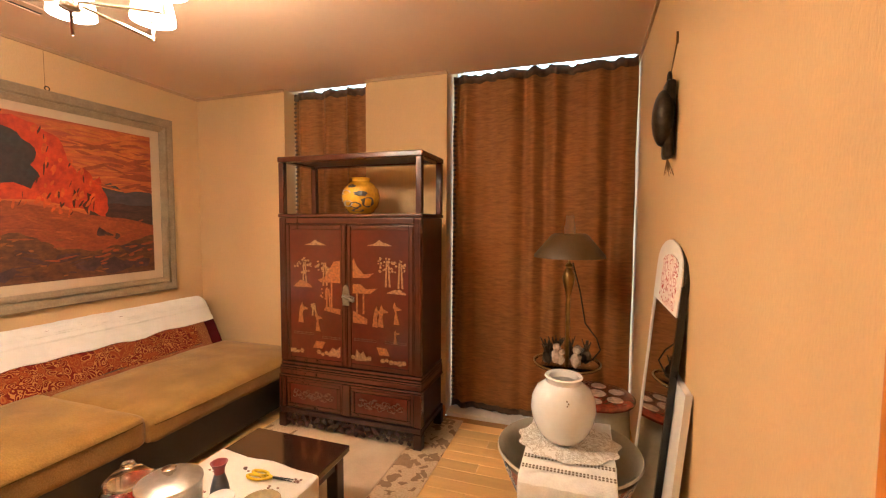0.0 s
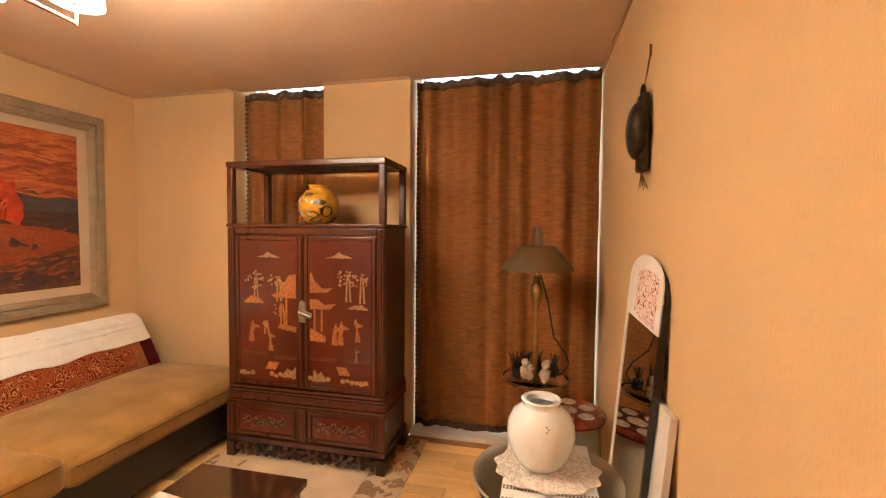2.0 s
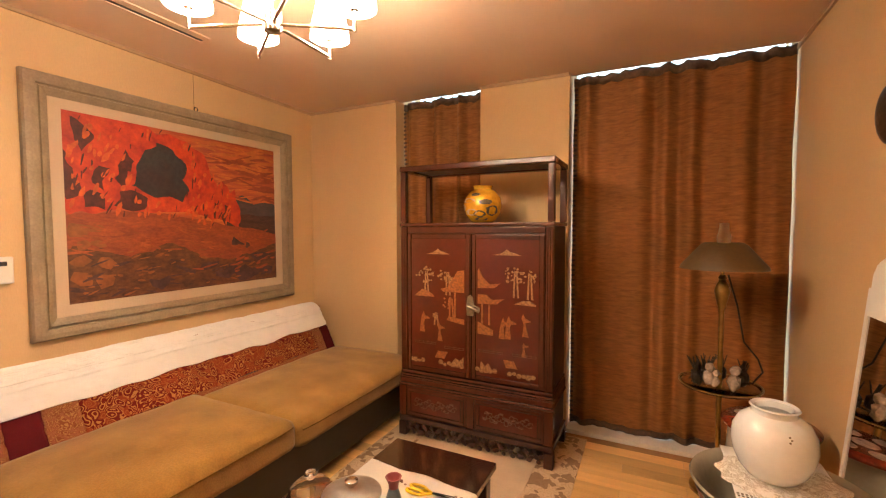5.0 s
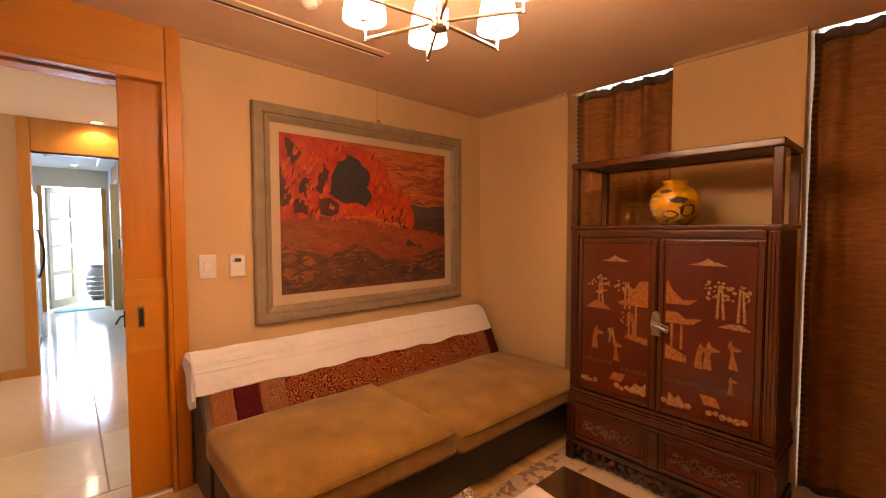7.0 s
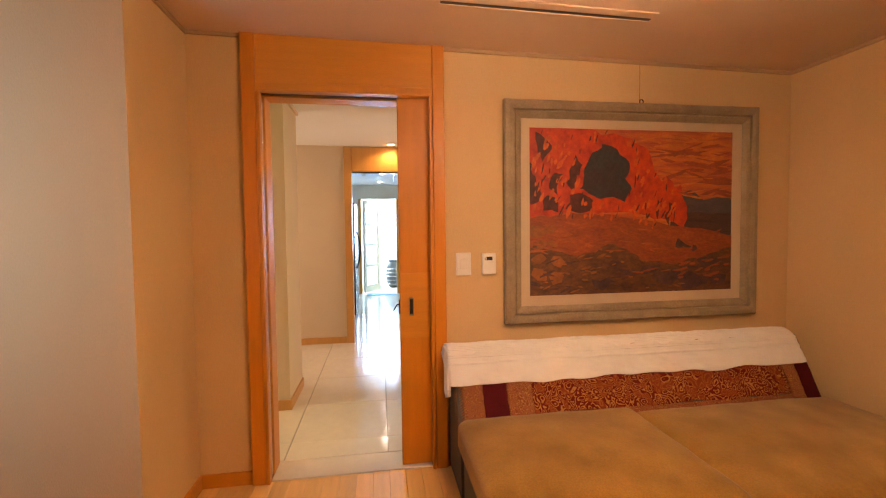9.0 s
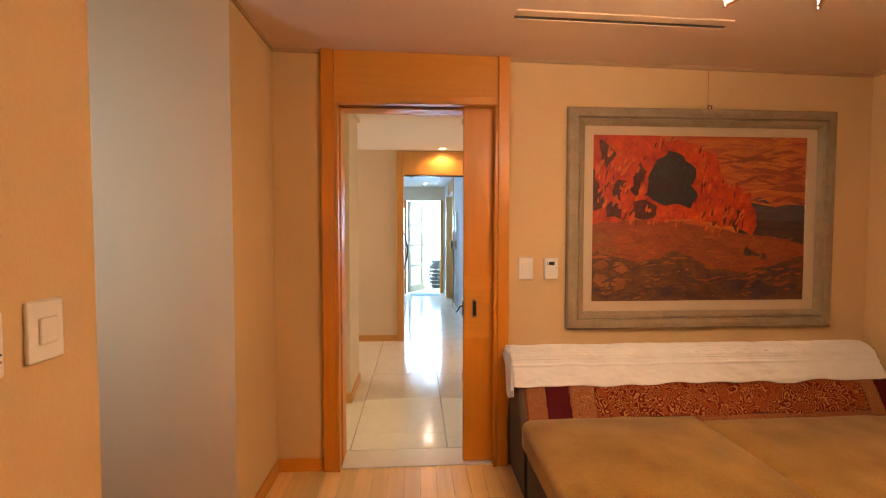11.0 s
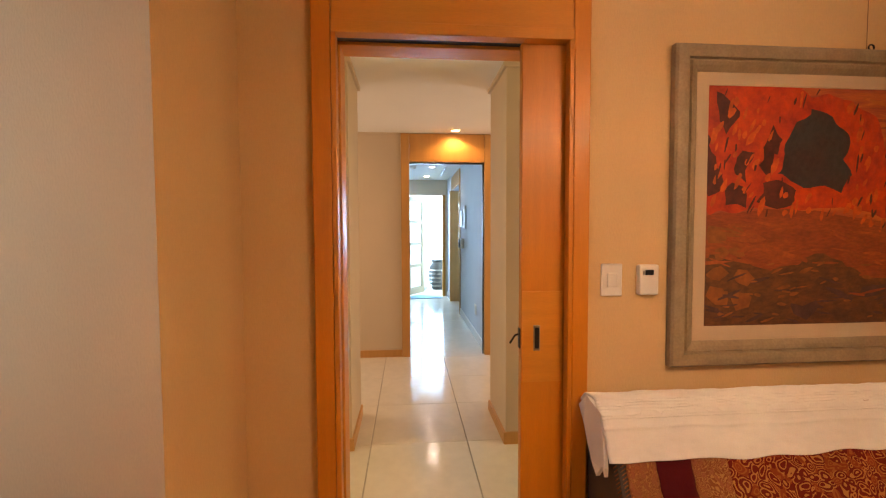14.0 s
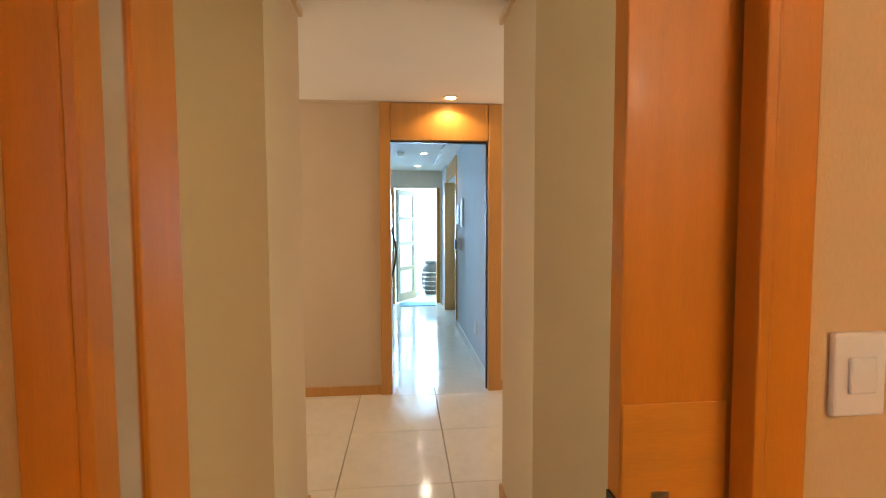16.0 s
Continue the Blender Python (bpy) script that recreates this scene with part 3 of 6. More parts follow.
for k in range(6):
    a = radians(ARM0 + 60 * k)
    ex, ey = HX + ARM * math.cos(a), HY + ARM * math.sin(a)
    bm = rod(B(), (HX + 0.02 * math.cos(a), HY + 0.02 * math.sin(a), HZ), (ex, ey, HZ - 0.012), 0.0055)
    rod(bm, (ex, ey, HZ - 0.018), (ex, ey, HZ + 0.045), 0.0055)
    rod(bm, (ex, ey, HZ + 0.045), (ex, ey, HZ + 0.055), 0.014)
    arm = part("arm", bm, CHROME, ch)
    bm = B()
    ring = []
    for r, z in ((0.068, 0.050), (0.064, 0.085), (0.052, 0.14), (0.044, 0.175), (0.041, 0.175), (0.049, 0.14), (0.061, 0.085), (0.065, 0.050)):
        ring.append([bm.verts.new((ex + r * math.cos(q * math.tau / 28), ey + r * math.sin(q * math.tau / 28), HZ + z)) for q in range(28)])
    for p, q in zip(ring, ring[1:] + ring[:1]):
        for i in range(28):
            bm.faces.new((p[i], p[(i + 1) % 28], q[(i + 1) % 28], q[i]))
    part("shade", bm, SHADEGLOW, arm, "glowing white glass shade", True)
    part("bulb", blob(B(), (ex, ey, HZ + 0.088), 0.026, 2, (1, 1, 1.25)), BULBGLOW, arm, "lit bulb", True)

# ---- hall and kitchen beyond the doorway ----
HT = 2.36
structure("hall_wall_1", [(-4.48, -3.985, -2.2, -0.418, 0, TOP), (-4.48, -3.985, 0.534, 2.2, 0, TOP)], HALLPAPER,
          "pale papered wall stubs flanking the passage", "wall")
structure("hall_wall_2", [(-6.02, -5.90, -2.2, -0.137, 0, TOP), (-6.02, -5.90, 0.85, 2.2, 0, TOP), (-6.02, -5.90, -0.137, 0.85, 2.35, TOP)], HALLPAPER,
          "pale papered cross wall with a wood-cased opening", "wall")
structure("hall_wall_3", [(-6.0, XW - 0.17, -2.42, -2.3, 0, TOP), (-6.0, XW - 0.17, 2.3, 2.42, 0, TOP)], HALLPAPER, "pale papered end walls of the cross hall", "wall")
structure("hall_ceiling", [(-6.0, XW - 0.162, -2.3, 2.3, HT, TOP)], HALLCEIL, "white hall ceiling", "ceiling")
structure("hall_trim", [(-4.50, -3.965, -0.418, -0.40, HT - 0.03, HT), (-3.983, -3.965, -2.0, -0.418, HT - 0.03, HT), (-4.50, -3.965, 0.516, 0.534, HT - 0.03, HT),
                        (-3.983, -3.965, 0.534, 2.0, HT - 0.03, HT), (-5.898, -5.885, -2.0, -0.14, HT - 0.02, HT)], HALLPAPER, "thin cornice strip", "trim")
structure("hall_baseboard", [(-4.49, -3.985, -0.418, -0.405, 0, 0.075), (-3.985, -3.972, -2.0, -0.405, 0, 0.075), (-4.49, -3.985, 0.521, 0.534, 0, 0.075),
                             (-3.985, -3.972, 0.521, 2.0, 0, 0.075), (-5.90, -5.887, -2.0, -0.139, 0, 0.075), (-5.90, -5.887, 0.852, 2.0, 0, 0.075)],
          MAPLE_PALE, "low maple skirting board in the hall", "baseboard")
opening = thing("opening_1", (-5.9, 0.35, 0), "honey maple cased opening from hall to kitchen", "door casing", kind="structure")
for y0, y1 in ((-0.137, -0.052), (0.745, 0.85)):
    block("casing_board", (-6.03, -5.87, y0, y1, 0, 2.352), MAPLE_PALE, "", opening, 0.004)
block("head_panel", (-6.02, -5.88, -0.05, 0.743, 2.06, 2.35), MAPLE_PALE, "wide maple panel over the opening", opening, 0.003)
block("inner_bead", (-5.96, -5.92, 0.733, 0.743, 0, 2.058), BRONZE, "dark inner bead", opening)
block("inner_bead", (-5.96, -5.92, -0.05, 0.73, 2.047, 2.058), BRONZE, "", opening)


def downlight(x, y, z, material, label):
    t = thing("downlight", (x, y, z), label, "downlight", "recessed downlights")
    bm = B()
    n = 28
    rings = [[bm.verts.new((x + r * math.cos(k * math.tau / n), y + r * math.sin(k * math.tau / n), z + dz)) for k in range(n)]
             for r, dz in ((0.042, -0.002), (0.046, -0.007), (0.058, -0.005), (0.060, 0.0))]
    for a, b in zip(rings, rings[1:]):
        for k in range(n):
            bm.faces.new((a[k], a[(k + 1) % n], b[(k + 1) % n], b[k]))
    part("ring", bm, WHITEPAINT, t, "", True)
    part("lens", lathe(B(), (x, y, z - 0.004), [(0.03, 0), (0.042, 0.003)], 24), material, t, "lit lens")


downlight(-5.75, 0.42, HT, DOWNWARM, "lit warm downlight over the kitchen opening")
downlight(-8.24, 0.33, HT, DOWNCOOL, "lit white downlight in the kitchen ceiling")
downlight(-9.43, 0.29, HT, DOWNCOOL, "lit white downlight in the kitchen ceiling")
lamp("downlight_beam", "SPOT", look((-5.75, 0.42, HT - 0.02), (-5.84, 0.42, 0)), 22, (1, 0.66, 0.3), 0.03)
lamp("downlight_beam", "SPOT", look((-8.24, 0.33, HT - 0.02), (-8.24, 0.33, 0)), 14, (1, 0.93, 0.82), 0.03)

KY = 0.765
structure("kitchen_wall_1", [(-8.15, -6.02, KY, KY + 0.12, 0, TOP), (-10.0, -9.35, KY - 0.03, KY + 0.12, 0, TOP), (-9.35, -8.15, KY, KY + 0.12, 2.08, TOP)], KITCHENPAPER,
          "blue-grey papered kitchen wall with a side doorway", "wall")
structure("kitchen_wall_2", [(-10.1, -10.0, 0.645, 2.4, 0, TOP), (-10.1, -10.0, -2.2, -0.115, 0, TOP), (-10.1, -10.0, -0.115, 0.645, 2.055, TOP)], HALLPAPER,
          "papered end wall with a bright balcony doorway", "wall")
structure("kitchen_wall_3", [(-10.0, -6.02, -2.2, -2.08, 0, TOP)], HALLPAPER, "papered kitchen wall behind the refrigerator", "wall")
structure("kitchen_ceiling", [(-10.0, -6.02, -2.08, 2.4, HT, TOP)], HALLCEIL, "white kitchen ceiling", "ceiling")
structure("side_room_wall", [(-9.6, -8.0, 2.3, 2.4, 0, TOP), (-8.1, -8.0, KY + 0.12, 2.3, 0, TOP), (-9.7, -9.6, KY + 0.12, 2.3, 0, TOP)], KITCHENPAPER, "walls of the room beside the kitchen", "wall")
structure("kitchen_baseboard", [(-8.15, -6.03, KY - 0.014, KY, 0, 0.10), (-10.0, -9.35, KY - 0.044, KY - 0.03, 0, 0.1)], WHITEPAINT, "white skirting board", "baseboard")
structure("kitchen_floor_bed", [(-10.1, XW - 0.19, -2.2, 2.4, -0.1, -0.006)], GROUT, "polished cream marble tile floor", "floor")
TILEBED = bpy.data.objects["kitchen_floor_bed"]

side = thing("side_doorway", (-8.75, KY, 0), "pale wooden casing of the side doorway", "door casing", kind="structure")
block("casing_board", (-8.158, -8.10, KY - 0.02, KY + 0.13, 0, 2.08), MAPLE_PALE, "", side, 0.003)
block("casing_board", (-9.40, -9.335, KY - 0.05, KY + 0.13, 0, 2.08), MAPLE_PALE, "", side, 0.003)
block("head_board", (-9.40, -8.10, KY - 0.02, KY + 0.13, 2.082, 2.32), MAPLE_PALE, "", side, 0.003)
shelf = thing("storage_shelf", (-9.1, 1.3, 0), "open wooden shelving seen through the side doorway", "shelf")
for z in (0.55, 1.0, 1.35, 1.6, 1.85):
    block("board", (-9.55, -8.75, 1.1, 1.45, z, z + 0.025), MAPLE_FLAT, "", shelf, 0.003)
for x in (-9.55, -8.77):
    block("upright", (x, x + 0.02, 1.452, 1.475, 0, 1.95), MAPLE_FLAT, "", shelf)
block("cabinet_box", (-9.5, -8.8, 1.12, 1.45, 0.0, 0.548), WHITEPAINT, "", shelf, 0.004)

cal = thing("wall_calendar", (-7.55, KY, 1.5), "small white calendar pages hanging on the wall", "calendar")
bm = B()
box(bm, -7.66, -7.46, KY - 0.02, KY - 0.004, 1.37, 1.70)
part("pages", bm, WHITEPAINT, cal)
block("second_sheet", (-7.93, -7.72, KY - 0.03, KY - 0.004, 1.40, 1.64), WHITEPAINT, "", cal)
phone = thing("wall_phone", (-7.75, KY, 1.13), "small dark-and-white wall phone", "phone")
block("body", (-7.80, -7.70, KY - 0.05, KY - 0.001, 1.07, 1.22), SWITCH, "", phone, 0.008)
block("handset", (-7.785, -7.755, KY - 0.075, KY - 0.051, 1.08, 1.21), DARK, "", phone, 0.006)
outlet = thing("wall_outlet", (-6.59, KY, 0.36), "white wall outlet low on the grey wall", "outlet")
block("plate", (-6.65, -6.53, KY - 0.012, KY - 0.001, 0.30, 0.42), SWITCH, "", outlet, 0.003)
block("socket", (-6.63, -6.55, KY - 0.014, KY - 0.0125, 0.32, 0.40), WHITEPAINT, "", outlet)

slots = thing("kitchen_vent", (-8.0, 0.55, HT), "dark slot vents in the kitchen ceiling", "vent")
for x0, x1, y in ((-7.9, -7.1, 0.55), (-9.3, -8.3, 0.55)):
    block("slot", (x0, x1, y - 0.015, y + 0.015, HT - 0.004, HT - 0.001), DARK, "", slots)
det2 = thing("smoke_detector", (-8.2, 0.0, HT), "round ivory smoke detector on the kitchen ceiling", "detector")
part("base", lathe(B(), (-8.2, 0.02, HT - 0.05), [(0.03, 0), (0.05, 0.02), (0.055, 0.049)], 20), SWITCH, det2, "", True)

fridge = thing("refrigerator", (-7.75, -0.45, 0), "tall black refrigerator with a curved door handle", "refrigerator")
block("body", (-8.15, -7.28, -0.86, -0.15, 0.02, 1.80), SAGE, "", fridge, 0.01)
block("door", (-8.15, -7.72, -0.148, -0.105, 0.06, 1.79), SAGE, "", fridge, 0.01)
block("door", (-7.715, -7.28, -0.148, -0.105, 0.06, 1.79), SAGE, "", fridge, 0.01)
bm = B()
tube(bm, [(-7.68, -0.10 + 0.055 * math.sin(math.pi * k / 12), 0.75 + 0.6 * k / 12) for k in range(13)], 0.012)
part("handle", bm, DARK, fridge, "curved black handle", True)

# glazed balcony door, opened towards the kitchen's side
gd = thing("balcony_door", (-10.0, -0.1, 0), "open cream wooden door with four frosted panes", "door")
GX, GY = -10.03, -0.09
def gpos(u, v, w):
    return Vector((GX - u * 0.53, GY + u * 0.33, v)) + Vector((0.33, 0.53, 0)).normalized() * w
def gslab(name, u0, u1, z0, z1, d, mat, parent, label=""):
    return part(name, prism(B(), [(u0, z0), (u1, z0), (u1, z1), (u0, z1)], gpos, d), mat, parent, label)
gslab("stile", 0.0, 0.13, 0.02, 2.03, 0.04, CREAM, gd)
gslab("stile", 0.87, 1.0, 0.02, 2.03, 0.04, CREAM, gd)
for z0, z1 in ((0.02, 0.16), (0.575, 0.64), (1.03, 1.095), (1.485, 1.55), (1.94, 2.03)):
    gslab("rail", 0.131, 0.869, z0, z1, 0.04, CREAM, gd)
for z0, z1 in ((0.16, 0.575), (0.64, 1.03), (1.095, 1.485), (1.55, 1.94)):
    gslab("pane", 0.131, 0.869, z0, z1, 0.008, FROST, gd, "frosted pane")
frame3 = thing("balcony_casing", (-10.0, 0.27, 0), "pale wood casing of the balcony doorway", "door casing", kind="structure")
block("casing_board", (-10.12, -9.98, 0.63, 0.69, 0, 2.055), MAPLE, "", frame3, 0.003)
block("casing_board", (-10.12, -9.98, -0.17, -0.115, 0, 2.055), MAPLE, "", frame3, 0.003)

# the balcony
structure("balcony_floor", [(-12.1, -10.1, -1.2, 2.2, -0.1, -0.02)], TILE, "pale balcony floor", "floor")
structure("balcony_wall", [(-12.1, -12.0, -1.2, 2.2, -0.02, 0.78), (-12.1, -10.1, -1.3, -1.2, -0.02, TOP), (-12.1, -10.1, 2.2, 2.3, -0.02, TOP), (-12.1, -10.1, -1.2, 2.2, 2.45, TOP)],
          WHITEPAINT, "white balcony parapet and side walls", "wall")
bw = thing("window_3", (-12.05, 0.5, 0.8), "white-framed balcony window full of glare", "window", kind="structure")
for y in (-1.2, -0.08, 1.04, 2.14):
    block("window_frame", (-12.08, -12.02, y, y + 0.06, 0.84, 2.39), WHITEPAINT, "", bw, 0.004)
block("window_frame", (-12.08, -12.02, -1.2, 2.2, 0.782, 0.838), WHITEPAINT, "", bw, 0.004)
block("window_frame", (-12.08, -12.02, -1.2, 2.2, 2.392, 2.448), WHITEPAINT, "", bw, 0.004)
bpy.data.objects["backdrop"]["label"] = "bright hazy daylight outside the windows"
structure("backdrop_west", [(-13.6, -13.58, -5, 6, -1.0, 5.0)], BACKDROP, "bright hazy daylight beyond the balcony", "sky")
pot = thing("stoneware_jar", (-11.2, 0.62, -0.02), "large dark stoneware jar in a wire rack", "jar")
part("body", lathe(B(), (-11.2, 0.62, -0.02), [(0.13, 0), (0.19, 0.12), (0.22, 0.32), (0.19, 0.52), (0.13, 0.62), (0.15, 0.66)], 28), ONGGI, pot, "", True)
part("lid", lathe(B(), (-11.2, 0.62, 0.642), [(0.16, 0), (0.15, 0.03), (0.05, 0.06), (0.02, 0.09)], 24), ONGGI, pot, "", True)
for k in range(5):
    bm = B()
    pts = [(-11.2 + 0.235 * math.cos(q * math.tau / 24), 0.62 + 0.235 * math.sin(q * math.tau / 24), 0.08 + 0.09 * k) for q in range(25)]
    part("wire_hoop", tube(bm, pts, 0.006, 6), CHROME, pot)
mat_b = thing("door_mat", (-9.85, 0.3, 0), "pale blue mat on the tiles at the balcony door", "mat")
part("mat", cushion(B(), -10.05, -9.70, -0.02, 0.60, 0.0015, 0.016, 0.007, 0.0, 8), MATBLUE, mat_b, "", True)
bag = thing("plastic_bag", (-10.9, 0.22, -0.02), "crumpled pale blue plastic bag on the balcony floor", "bag")
part("bag", blob(B(), (-10.9, 0.22, 0.125), 0.15, 3, (1, 1, 0.97), 0.3), shader("pale_plastic", (0.6, 0.72, 0.78), 0.3, vary=0.2, scale=20, bump=0.3), bag, "", True)


# ---- painting ----
FX = -2.985
pic = thing("framed_painting", (XW, 1.775, 1.43), "large desert rock landscape painting in a grey-washed frame", "painting")
P0, P1, Q0, Q1 = 0.965, 2.575, 0.795, 2.062
def frame_rails(o, w, x0, x1, lip):
    (y0, y1, z0, z1) = o
    outs = [(y0, z0), (y1, z0), (y1, z1), (y0, z1)]
    ins = [(y0 + w, z0 + w), (y1 - w, z0 + w), (y1 - w, z1 - w), (y0 + w, z1 - w)]
    def ring(f):
        return [(a[0] * (1 - f) + b[0] * f, a[1] * (1 - f) + b[1] * f) for a, b in zip(outs, ins)]
    steps = [(ring(f), d) for f, d in ((0.0, -0.012), (0.08, -0.003), (0.30, 0.0), (0.52, -0.003), (0.56, -0.016), (0.62, -0.016), (0.66, -0.007), (0.80, -0.012), (0.94, -0.022))]
    for k in range(4):
        j = (k + 1) % 4
        bm = B()
        def sec(i):
            return [bm.verts.new(c) for c in [(x0, *outs[i])] + [(x1 + d, *p[i]) for p, d in steps] + [(lip, *ins[i]), (x0, *ins[i])]]
        a, b = sec(k), sec(j)
        for i in range(len(a)):
            q = (i + 1) % len(a)
            bm.faces.new((a[i], b[i], b[q], a[q]))
        bm.faces.new(a), bm.faces.new(b)
        part("frame_rail", bm, FRAMEGREY, pic)
frame_rails((P0, P1, Q0, Q1), 0.100, XW + 0.004, FX, XW + 0.018)
I0, I1, J0, J1 = 1.118, 2.415, 0.952, 1.912
for d in ((P0 + 0.08, P1 - 0.08, Q0 + 0.08, J0), (P0 + 0.08, P1 - 0.08, J1, Q1 - 0.08), (P0 + 0.08, I0, J0, J1), (I1, P1 - 0.08, J0, J1)):
    part("mat_board", box(B(), XW + 0.006, XW + 0.014, *d), MATBOARD, pic, "cream linen mat")

SKY1 = shader("paint_orange_sky", (0.562, 0.144, 0.029), 0.55, vary=0.35, scale=5, second=(0.30, 0.055, 0.03), bump=0.25, fine=50, stretch=(1, 0.6, 6))
ROCK1 = shader("paint_red_rock", (0.600, 0.060, 0.010), 0.55, vary=0.4, scale=13, second=(0.36, 0.022, 0.010), bump=0.3, fine=50)
CAVE = shader("paint_cave_shade", (0.045, 0.020, 0.016), 0.55, vary=0.5, scale=8, second=(0.030, 0.034, 0.032), bump=0.25, fine=50)
CREV = shader("paint_crevice", (0.11, 0.020, 0.013), 0.55, vary=0.5, scale=16, bump=0.25, fine=50)
SAND1 = shader("paint_orange_sand", (0.330, 0.071, 0.017), 0.55, vary=0.5, scale=7, second=(0.24, 0.045, 0.016), bump=0.3, fine=40, stretch=(1, 1, 3))
FORE = shader("paint_dark_foreground", (0.175, 0.059, 0.015), 0.55, vary=0.6, scale=11, second=(0.075, 0.028, 0.015), bump=0.3, fine=40, stretch=(1, 1, 2))
HILL = shader("paint_blue_hill", (0.075, 0.060, 0.062), 0.55, vary=0.3, scale=9, bump=0.25, fine=40, stretch=(1, 1, 3))
PLAIN = shader("paint_dark_plain", (0.085, 0.035, 0.028), 0.55, vary=0.5, scale=9, bump=0.25, fine=40, stretch=(1, 1, 5))
STONE1 = shader("paint_light_stone", (0.300, 0.098, 0.022), 0.55, vary=0.4, scale=15, bump=0.25, fine=40)
PURPLE = shader("paint_purple_shade", (0.095, 0.040, 0.040), 0.55, vary=0.5, scale=15, bump=0.25, fine=40)


def daub(name, pts, material, layer, jag=0.012, seed=0):
    """A patch of paint with an uneven outline: (u, v) run 0..1 across and up the picture."""
    fine = []
    if len(pts) > 4:
        pts = [(u, v + 0.075 * math.sin(math.pi * v)) for u, v in pts]
    for k, (u0, v0) in enumerate(pts):
        u1, v1 = pts[(k + 1) % len(pts)]
        n = max(1, int(math.hypot(u1 - u0, v1 - v0) / 0.02))
        for i in range(n):
            t = i / n
            u, v = u0 + (u1 - u0) * t, v0 + (v1 - v0) * t
            du, dv = noise.noise((u * 17, v * 17, seed + 1.5)) * jag * 1.6, noise.noise((u * 17, v * 17, seed + 7.5)) * jag * 1.6
            fine.append((min(1, max(0, u + du)) if 0 < u0 < 1 or 0 < u1 < 1 else u, min(1, max(0, v + dv)) if 0 < v < 1 else v))
    x = XW + 0.0075 + 0.0006 * layer
    bm = B()
    face = bm.faces.new([bm.verts.new((x, I0 + (I1 - I0) * u, J0 + (J1 - J0) * v)) for u, v in fine])
    face.normal_update()
    bmesh.ops.triangulate(bm, faces=[face])
    part(name, bm, material, pic)


daub("paint_sky", [(0, 0), (1, 0), (1, 1), (0, 1)], SKY1, 0, 0)
daub("paint_hill", [(0.70, 0.38), (1, 0.36), (1, 0.50), (0.93, 0.52), (0.86, 0.50), (0.79, 0.555), (0.74, 0.535), (0.70, 0.50)], HILL, 1, 0.008, 1)
daub("paint_plain", [(0.66, 0.30), (1, 0.28), (1, 0.415), (0.85, 0.42), (0.70, 0.42)], PLAIN, 2, 0.008, 2)
daub("paint_rock", [(0, 0.40), (0.20, 0.43), (0.42, 0.42), (0.58, 0.40), (0.76, 0.335), (0.765, 0.45), (0.73, 0.60), (0.70, 0.57), (0.675, 0.66), (0.64, 0.62),
                    (0.60, 0.72), (0.585, 0.80), (0.52, 0.88), (0.46, 0.93), (0.40, 0.97), (0.33, 0.94), (0.30, 1), (0, 1)], ROCK1, 3, 0.014, 3)
daub("paint_cave", [(0.25, 0.57), (0.27, 0.52), (0.34, 0.50), (0.40, 0.51), (0.45, 0.50), (0.475, 0.56), (0.455, 0.64), (0.48, 0.68), (0.46, 0.77), (0.41, 0.84),
                    (0.35, 0.87), (0.30, 0.80), (0.27, 0.74), (0.26, 0.66)], CAVE, 4, 0.018, 4)
for k, pts in enumerate(([(0.17, 0.60), (0.20, 0.57), (0.24, 0.60), (0.22, 0.68), (0.19, 0.70)], [(0.19, 0.74), (0.23, 0.72), (0.25, 0.78), (0.22, 0.83)],
                         [(0.05, 0.52), (0.12, 0.50), (0.13, 0.58), (0.08, 0.60)], [(0.0, 0.47), (0.05, 0.50), (0.03, 0.62), (0.02, 0.72), (0, 0.74)],
                         [(0.17, 0.45), (0.28, 0.43), (0.30, 0.50), (0.24, 0.53), (0.18, 0.53)], [(0.02, 0.86), (0.06, 0.80), (0.10, 0.90), (0.04, 0.97)],
                         [(0.32, 0.44), (0.38, 0.43), (0.39, 0.47), (0.34, 0.48)], [(0.605, 0.47), (0.615, 0.45), (0.622, 0.56), (0.61, 0.57)],
                         [(0.66, 0.42), (0.68, 0.41), (0.69, 0.54), (0.67, 0.56)], [(0.10, 0.63), (0.13, 0.60), (0.16, 0.72), (0.12, 0.75)])):
    daub("paint_crevice", pts, CREV, 5, 0.016, 10 + k)
daub("paint_sand", [(0, 0), (1, 0), (1, 0.29), (0.80, 0.33), (0.62, 0.36), (0.42, 0.40), (0.20, 0.425), (0, 0.39)], SAND1, 6, 0.010, 5)
daub("paint_foreground", [(0, 0), (1, 0), (1, 0.22), (0.90, 0.20), (0.74, 0.14), (0.55, 0.17), (0.40, 0.24), (0.22, 0.205), (0.10, 0.23), (0, 0.25)], FORE, 7, 0.022, 6)
for k, (u, v, r) in enumerate(((0.04, 0.32, 0.035), (0.09, 0.34, 0.03), (0.05, 0.25, 0.03), (0.11, 0.26, 0.03), (0.04, 0.18, 0.04), (0.12, 0.17, 0.035), (0.05, 0.10, 0.04), (0.13, 0.09, 0.04))):
    daub("paint_stone", [(u + r * math.cos(a * 1.047), v + 0.8 * r * math.sin(a * 1.047)) for a in range(6)], STONE1, 8, 0.016, 30 + k)
